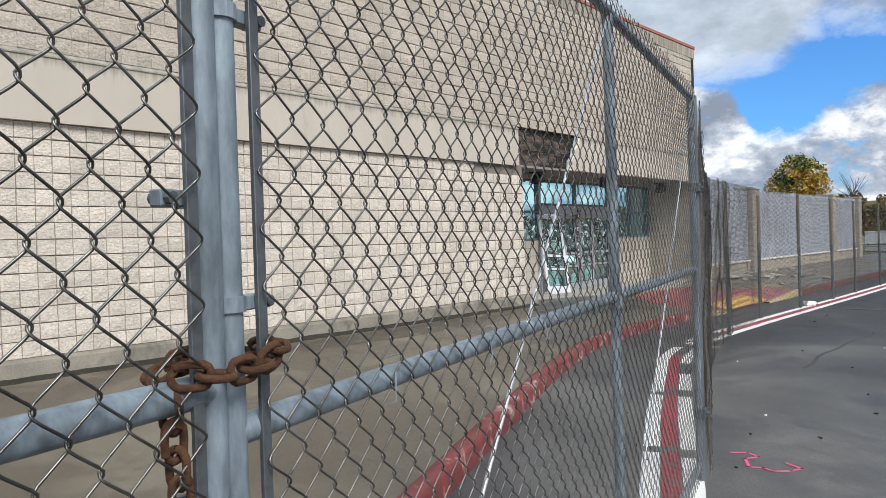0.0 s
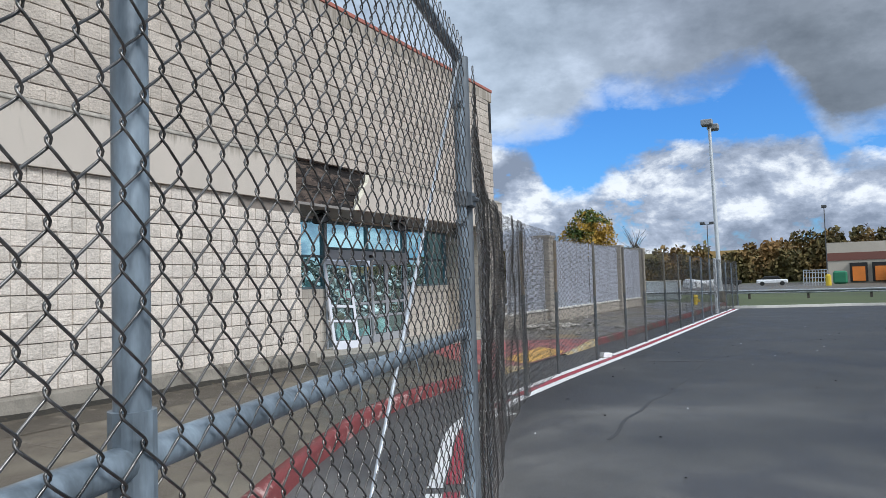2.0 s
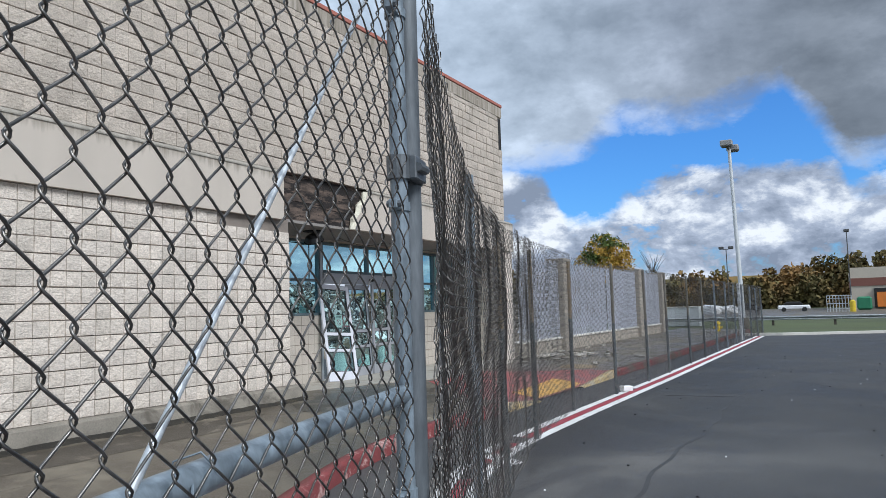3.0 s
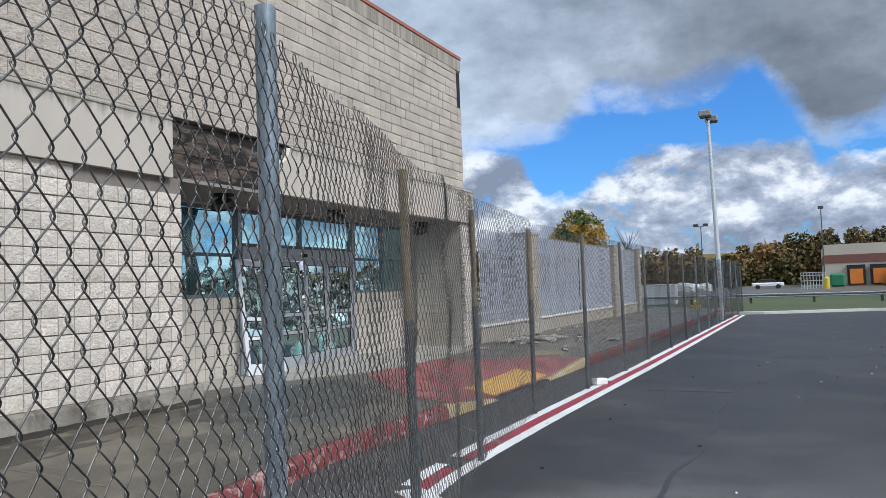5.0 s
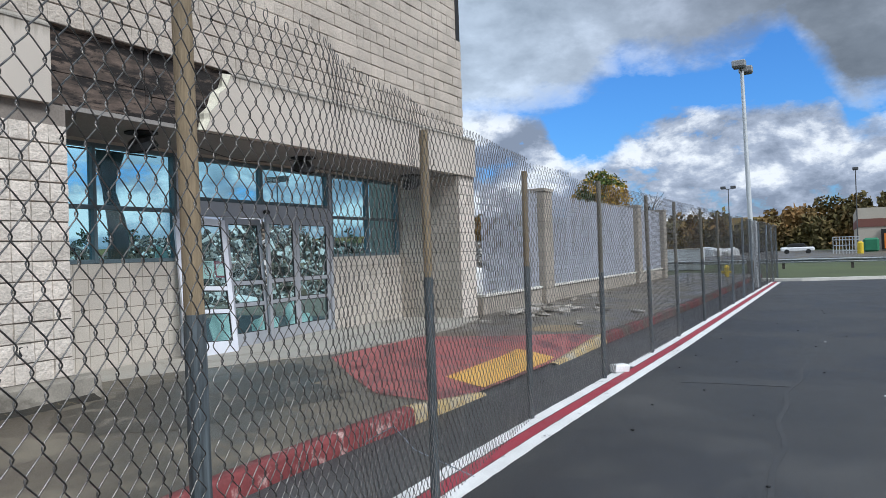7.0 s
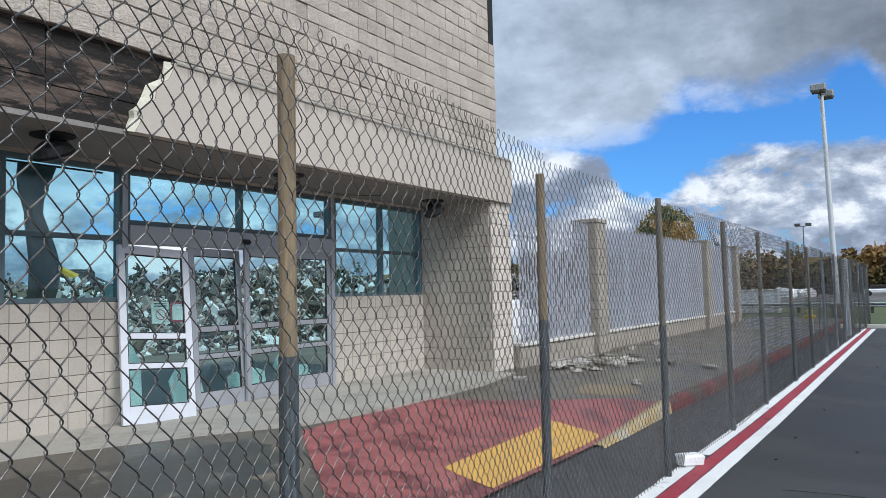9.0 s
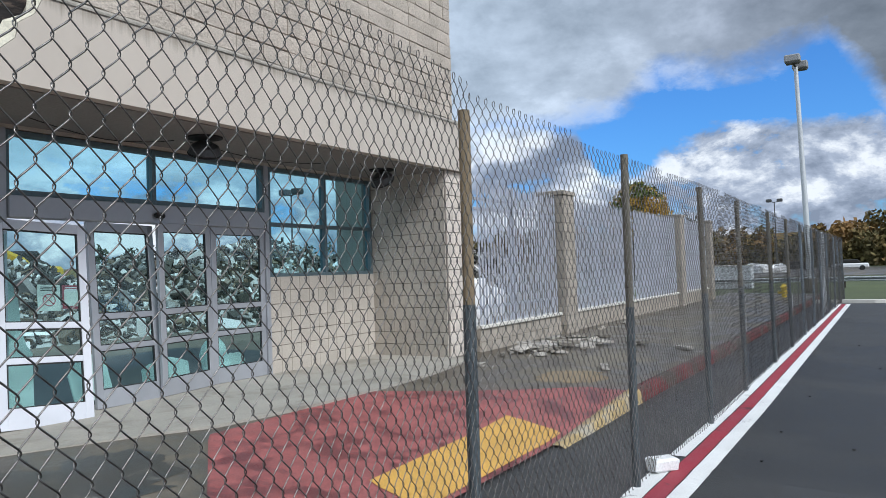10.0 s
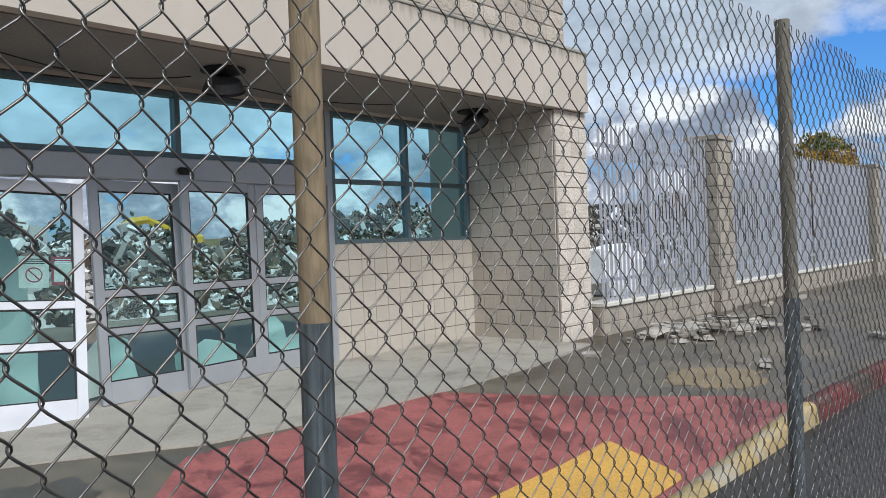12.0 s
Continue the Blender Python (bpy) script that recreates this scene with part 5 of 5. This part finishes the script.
# ---------------------------------------------------------------- distance
def light_pole(x, y, h, r, label, heads, lean=0.0):
    s = thing("street_lamp", label, "street lamp", (x, y, Z0))
    b = bmesh.new()
    tube(b, [(x - lean, y, Z0), (x, y, h)], r, 12, True, [r * 1.15, r * 0.75])
    part("pole", b, M_POLEG if r > 0.09 else M_LAMP, s, "", True)
    b = bmesh.new()
    tube(b, [(x - lean, y, Z0), (x - lean, y, Z0 + 0.7)], r * 2.4, 14)
    part("base", b, M_CONC, s)
    for dx, dy, dz in heads:
        b = bmesh.new()
        box(b, x + dx - 0.36, x + dx + 0.36, y + dy - 0.3, y + dy + 0.3, h + dz + 0.05, h + dz + 0.42, 0.05)
        hd = part("lamp_head", b, M_HEAD if r > 0.09 else M_LAMP, s)
        b = bmesh.new()
        box(b, x + dx - 0.30, x + dx + 0.30, y + dy - 0.25, y + dy + 0.25, h + dz, h + dz + 0.05)
        part("lens", b, M_LAMP, hd)
        b = bmesh.new()
        tube(b, [(x, y, h - 0.05), (x + dx, y + dy, h + dz + 0.1)], 0.05, 8)
        part("arm", b, M_LAMP, s)


light_pole(2.42, 39.6, 11.15, 0.13, "tall pale parking-lot lamp with two square heads", ((-0.10, -0.35, 0.10), (0.16, 0.5, -0.08)), -0.22)
light_pole(-7.2, 110, 9.6, 0.08, "distant dark lamp post with two heads", ((-0.7, 0, 0), (0.7, 0, 0)))
light_pole(9.2, 110, 11.0, 0.08, "distant dark lamp post with one head", ((0, 0, 0),))


def leaf_crown(name, centres, mat, parent, seed, count, size):
    """Crown of many small tilted leaf quads round the given lobes."""
    rn = np.random.RandomState(seed)
    verts, faces = [], []
    for (cx, cy, cz, rad) in centres:
        k = int(count * rad * rad)
        d = rn.normal(size=(k, 3))
        d /= np.linalg.norm(d, axis=1)[:, None]
        rr_ = rad * (0.55 + 0.5 * rn.rand(k)) * (1 + 0.18 * np.sin(5 * d[:, 0] + seed) * np.cos(4 * d[:, 2]))
        c = np.array([cx, cy, cz]) + d * rr_[:, None]
        for p in c:
            a = rn.normal(size=3)
            b_ = np.cross(a, rn.normal(size=3))
            a = a / np.linalg.norm(a) * size * (0.6 + 0.8 * rn.rand())
            b_ = b_ / np.linalg.norm(b_) * size * (0.5 + 0.6 * rn.rand())
            n0 = len(verts)
            verts.extend((tuple(p - a), tuple(p + b_ * 0.8), tuple(p + a), tuple(p - b_ * 0.8)))
            faces.append((n0, n0 + 1, n0 + 2, n0 + 3))
    ob = rawmesh(name, verts, faces, mat, parent)
    if parent is not None:
        ob.matrix_parent_inverse = Matrix.Translation(-parent.location)
    return ob


tree = thing("tree", "broad tree with green leaves turning yellow below", "tree", (-12, 60, Z0))
b = bmesh.new()
tube(b, [(-12, 60, Z0), (-12.1, 60, 2.0), (-12, 60, 4.5)], 0.3, 8, True, [0.38, 0.28, 0.15])
for dx, dz in ((-2, 5.5), (2, 5.6), (0.6, 7.0), (-1, 6.5)):
    tube(b, [(-12.1, 60, 2.2), (-12 + dx * 0.5, 60, 4.0), (-12 + dx, 60.2, dz)], 0.12, 6, True, [0.16, 0.1, 0.03])
part("trunk", b, M_BARK, tree)
leaf_crown("crown", [(-12.3, 60, 6.9, 1.5), (-10.8, 60, 6.6, 1.4), (-13.6, 60.3, 5.6, 1.4), (-12, 59.6, 5.4, 1.7), (-10.2, 60, 5.4, 1.2), (-11.6, 60, 7.6, 0.9)], M_LEAFG, tree, 5, 420, 0.14)
bare = thing("tree", "small bare tree with thin twigs", "tree", (-7.4, 60, Z0))
b = bmesh.new()
tube(b, [(-7.4, 60, Z0), (-7.4, 60, 4.2)], 0.1, 6, True, [0.12, 0.06])
rb = random.Random(8)
for k in range(34):
    z = rb.uniform(2.5, 4.6)
    dx, dz = rb.uniform(-1.4, 1.4), rb.uniform(0.8, 2.4)
    tube(b, [(-7.4, 60, z), (-7.4 + dx * 0.5, 60 + rb.uniform(-0.5, 0.5), z + dz * 0.6), (-7.4 + dx, 60 + rb.uniform(-0.8, 0.8), z + dz)], 0.02, 4, True, [0.03, 0.02, 0.008])
part("branches", b, M_BARK, bare)

# far woods, one ragged belt of foliage
rn = np.random.RandomState(11)
lobes = []
for x in np.arange(-110, 140, 2.6):
    for row in range(2):
        hgt = 8.0 + 1.6 * math.sin(x * 0.07) + rn.uniform(-1.6, 1.2) + row * 0.8
        cx, cy = x + rn.uniform(-2, 2), 168 + row * 9 + rn.uniform(-3, 3)
        for zz in np.arange(0.5, hgt, 2.3):
            lobes.append((cx + rn.uniform(-1, 1), cy, zz, 2.6 * (1.0 if zz < hgt - 2.5 else 0.75)))
woods = leaf_crown("woods", lobes, M_LEAFD, None, 3, 24, 0.55)
tagged(woods, "distant belt of autumn woods in brown and dull green", "woods", kind="stuff")
b = bmesh.new()
vs = [b.verts.new(p) for p in ((-400, 182, Z0), (400, 182, Z0), (400, 190, 8.0), (-400, 190, 8.0))]
b.faces.new(vs)
tagged(obj("backdrop", b, M_LEAFD), "dark wooded bank behind the tree belt", "woods", kind="structure")

# far lot, guardrail, loading building
b = bmesh.new()
poly_prism(b, [(-60, 78), (140, 78), (140, 150), (-60, 150)], Z0 - 0.015, Z0 + 0.02)
tagged(obj("far_lot", b, M_CONC), "pale paved yard in the distance", "pavement", kind="structure")
b = bmesh.new()
poly_prism(b, [(3.0, 29.5), (5.5, 29.5), (9.8, 31.2), (22, 32.4), (60, 33.2), (60, 33.5), (22, 32.7), (9.8, 31.5), (5.5, 29.9), (3.0, 29.9)], Z0 - 0.015, Z0 + 0.12)
tagged(obj("curb_far", b, M_CAP), "pale concrete curb at the edge of the lot", "curb", kind="structure")
rail = thing("guardrail", "galvanised steel guardrail along the grass", "guardrail", (20, 46, Z0))
b = bmesh.new()
prof = [(0.0, 0.10), (-0.08, 0.16), (0.0, 0.22), (0.0, 0.26), (-0.08, 0.32), (0.0, 0.38)]
for y_, z_ in prof:
    b.verts.new((-20, 46 + y_, z_))
b.verts.ensure_lookup_table()
row = list(b.verts)
row2 = [b.verts.new((70, 46 + y_, z_)) for y_, z_ in prof]
for k in range(5):
    b.faces.new((row[k], row[k + 1], row2[k + 1], row2[k]))
bmesh.ops.solidify(b, geom=b.faces[:], thickness=0.02)
part("beam", b, M_POLEG, rail)
for x in np.arange(-19, 70, 3.8):
    b = bmesh.new()
    box(b, x - 0.08, x + 0.08, 46.02, 46.16, Z0 - 0.02, 0.36)
    part("post", b, M_BARK, rail)

wh = thing("warehouse", "low beige warehouse with a brown band and dock doors", "building", (25, 118, Z0))
b = bmesh.new()
box(b, 9.4, 60, 118, 150, Z0, 3.3)
part("wall", b, M_FARW, wh)
b = bmesh.new()
box(b, 9.3, 60, 117.9, 150, 3.3, 4.5)
part("band", b, M_FARR, wh, "brown band")
b = bmesh.new()
box(b, 9.35, 60, 117.95, 150, 4.5, 6.1)
part("parapet", b, M_FARW, wh)
for x in (12.3, 15.3, 22.6, 26.0):
    b = bmesh.new()
    box(b, x, x + 2.4, 117.5, 118.02, 0.0, 2.9)
    d_ = part("dock_frame", b, M_BLACK, wh)
    b = bmesh.new()
    box(b, x + 0.35, x + 2.05, 117.4, 117.52, 0.1, 2.3)
    part("dock_door", b, M_ORANGE, d_, "orange dock door")
b = bmesh.new()
tube(b, [(19.9, 130, 6.1), (19.9, 130, 6.9)], 0.9, 14, True, [0.9, 0.5])
part("roof_vent", b, M_CAP, wh)
tr_ = thing("trailer", "white box trailer backed to the dock", "trailer", (20, 112, Z0))
b = bmesh.new()
box(b, 18.5, 21.0, 106, 117.3, 0.6, 3.2, 0.08)
part("box_body", b, M_CARW, tr_)
for y_ in (108, 109.2):
    b = bmesh.new()
    tube(b, [(18.5, y_, 0.26), (21.0, y_, 0.26)], 0.5, 14)
    part("wheel", b, M_BLACK, tr_)
b = bmesh.new()
box(b, 9.9, 11.8, 112, 115, Z0, 1.7, 0.25)
tagged(obj("waste_container", b, M_GREEN), "green waste container beside the warehouse", "container")
cr = thing("wire_crates", "stacked wire crates on the far yard", "crate", (7.6, 100, Z0))
for x in np.arange(6.2, 9.1, 0.36):
    b = bmesh.new()
    box(b, x, x + 0.08, 99.9, 100, Z0, 1.9)
    part("bar", b, M_POLEG, cr)
for z in (0.1, 0.8, 1.5, 1.85):
    b = bmesh.new()
    box(b, 6.2, 9.1, 99.9, 100, z, z + 0.08)
    part("bar", b, M_POLEG, cr)
b = bmesh.new()
tube(b, [(9.2, 98, Z0), (9.2, 98, 1.1), (9.2, 98, 1.3)], 0.35, 12, True, [0.35, 0.35, 0.12])
tagged(obj("bollard", b, M_HYD), "yellow bollard on the far yard", "bollard")


def car(x, y, rz, mat, label):
    c = thing("car", label, "car", (x, y, Z0))
    m = Matrix.Translation((x, y, Z0)) @ pose(0, 0, 0, 0, 0, rz)
    b = bmesh.new()
    box(b, -2.2, 2.2, -0.88, 0.88, 0.3, 0.95, 0.15, m)
    part("body", b, mat, c)
    b = bmesh.new()
    vs = box(b, -1.5, 1.3, -0.78, 0.78, 0.93, 1.48, 0.12)
    for v_ in b.verts:
        if v_.co.z > 1.2:
            v_.co.x *= 0.72
        v_.co = m @ v_.co
    part("cabin", b, M_BLACK, c)
    for sx in (-1.4, 1.4):
        for sy in (-0.8, 0.8):
            b = bmesh.new()
            tube(b, [m @ Vector((sx, sy - 0.1, 0.33)), m @ Vector((sx, sy + 0.1, 0.33))], 0.33, 14)
            part("wheel", b, M_BLACK, c)


car(1.6, 112, 5, M_CARW, "white car parked on the far yard")
car(-5.5, 118, 0, M_BLACK, "dark car parked on the far yard")
for x, s in ((-9.0, 1.6), (-7.2, 1.3), (-14, 1.2)):
    chunk(x, 108, Z0 + s * 0.3, s * 2, s * 1.4, s, M_WHITEOB, "wrapped_pallet", "white wrapped pallet on the far yard", "pallet", "pallets")

# beyond the fence end: boxes and hydrant
bx = thing("utility_box", "pale grey utility cabinet beyond the fence", "cabinet", (-2.3, 46.8, Z0))
b = bmesh.new()
box(b, -3.5, -1.1, 46.2, 47.2, Z0, 1.15, 0.03)
part("body", b, M_POLEG, bx)
b = bmesh.new()
box(b, -3.55, -1.05, 46.15, 47.25, 1.15, 1.21, 0.02)
part("lid", b, M_CAP, bx)
hy = thing("fire_hydrant", "yellow fire hydrant behind the fence", "hydrant", (2.4, 30.6, Z0))
b = bmesh.new()
tube(b, [(2.4, 30.6, Z0), (2.4, 30.6, -0.16), (2.4, 30.6, -0.15), (2.4, 30.6, 0.32), (2.4, 30.6, 0.34), (2.4, 30.6, 0.38), (2.4, 30.6, 0.48)], 0.1, 14, True, [0.17, 0.17, 0.1, 0.1, 0.15, 0.14, 0.04])
part("barrel", b, M_HYD, hy)
b = bmesh.new()
tube(b, [(2.18, 30.6, 0.15), (2.62, 30.6, 0.15)], 0.065, 10)
part("outlet", b, M_HYD, hy)

# ---------------------------------------------------------------- rubble heap behind the gutted front
rn = np.random.RandomState(5)


def heap_top(x, y):
    a = max(0.0, 1 - ((x + 19.0) / 6.0) ** 2)
    return a * (2.35 + 0.55 * math.sin(y * 0.35) + 0.35 * math.sin(y * 1.1 + 1) + 0.2 * math.sin(y * 2.7))


verts, faces = [], []
for k in range(34000):
    x, y = rn.uniform(-25, -13), rn.uniform(-8, 48)
    hgt = heap_top(x, y)
    if hgt <= 0.05:
        continue
    z = Z0 + hgt * (0.9 + 0.14 * rn.rand())
    a = rn.normal(size=3)
    a /= np.linalg.norm(a)
    b_ = np.cross(a, rn.normal(size=3))
    b_ /= np.linalg.norm(b_)
    c = np.cross(a, b_)
    big_ = 2.6 if rn.rand() < 0.05 else 1.0
    a, b_, c = a * rn.uniform(0.03, 0.22) * big_, b_ * rn.uniform(0.02, 0.10) * big_, c * rn.uniform(0.01, 0.05) * big_
    p = np.array((x, y, z))
    n0 = len(verts)
    for i in range(8):
        verts.append(tuple(p + a * (1 if i & 1 else -1) + b_ * (1 if i & 2 else -1) + c * (1 if i & 4 else -1)))
    for q in ((0, 1, 3, 2), (4, 6, 7, 5), (0, 4, 5, 1), (2, 3, 7, 6), (0, 2, 6, 4), (1, 5, 7, 3)):
        faces.append(tuple(n0 + i for i in q))
xs, yl = np.linspace(-25, -13, 13), np.arange(-8, 48.1, 1.0)
n0 = len(verts)
for y in yl:
    for x in xs:
        verts.append((x, y, Z0 - 0.02 + 0.92 * heap_top(x, y)))
for j in range(len(yl) - 1):
    for i in range(12):
        a = n0 + j * 13 + i
        faces.append((a, a + 1, a + 14, a + 13))
heap = rawmesh("rubble_heap", verts, faces, M_HEAP)
tagged(heap, "long heap of demolition rubble behind the building front", "rubble heap", kind="stuff")
digger = thing("excavator", "yellow excavator working behind the heap of rubble", "excavator", (-22.5, 14.3, Z0))
b = bmesh.new()
box(b, -23.9, -21.1, 13.2, 15.4, 1.1, 2.1, 0.12)
part("house", b, M_DIGGER, digger)
b = bmesh.new()
box(b, -23.7, -22.5, 14.3, 15.3, 2.1, 2.75, 0.12)
part("cab", b, M_BLACK, digger, "dark glazed cab")
for y in (13.1, 14.9):
    b = bmesh.new()
    box(b, -24.2, -20.8, y, y + 0.6, Z0, 0.75, 0.25)
    part("track", b, M_BLACK, digger)
for nm, p, q in (("boom", (-22.3, 15.0, 1.8), (-22.2, 13.6, 2.72)), ("stick", (-22.2, 13.6, 2.72), (-22.2, 12.5, 2.4))):
    b = bmesh.new()
    tube(b, [p, [(u + v_) / 2 + (0.08 if k == 2 else 0) for k, (u, v_) in enumerate(zip(p, q))], q], 0.2, 6, True, [0.16, 0.20, 0.12])
    part(nm, b, M_DIGGER, digger)
lobes = []
for k in range(26):
    x, y, h = -62 + rn.uniform(-8, 4), 8 + k * 3.6 + rn.uniform(-1.5, 1.5), rn.uniform(3.2, 6.2)
    for zz in np.arange(0.8, h, 1.2):
        lobes.append((x + rn.uniform(-0.6, 0.6), y + rn.uniform(-0.6, 0.6), zz, 1.9 * (1.05 - 0.75 * zz / h)))
tagged(leaf_crown("far_conifers", lobes, M_CONIFER, None, 9, 45, 0.28), "row of dark conifers beyond the rubble heap", "trees", kind="stuff")
light_pole(-30.0, 37.5, 7.2, 0.07, "thin lamp post with two heads beyond the rubble", ((-0.6, 0, 0), (0.6, 0, 0)))

# ---------------------------------------------------------------- blocks nearest to the gate, one by one
for job in JOBS:
    block_parts(*job)
block_parts(wall_w, -24.0 + 0.184, 0.2, 0.262, 3.05, 0.016, 0.0045, 0.0085, face_east(XW), M_BLOCK, near_patch)
block_parts(wall_u, -24.0 + 0.116, 9.35, 3.9, 7.15, 0.016, 0.005, 0.0085, face_east(XW), M_BLOCKU, near_upper, 300, 0.15)
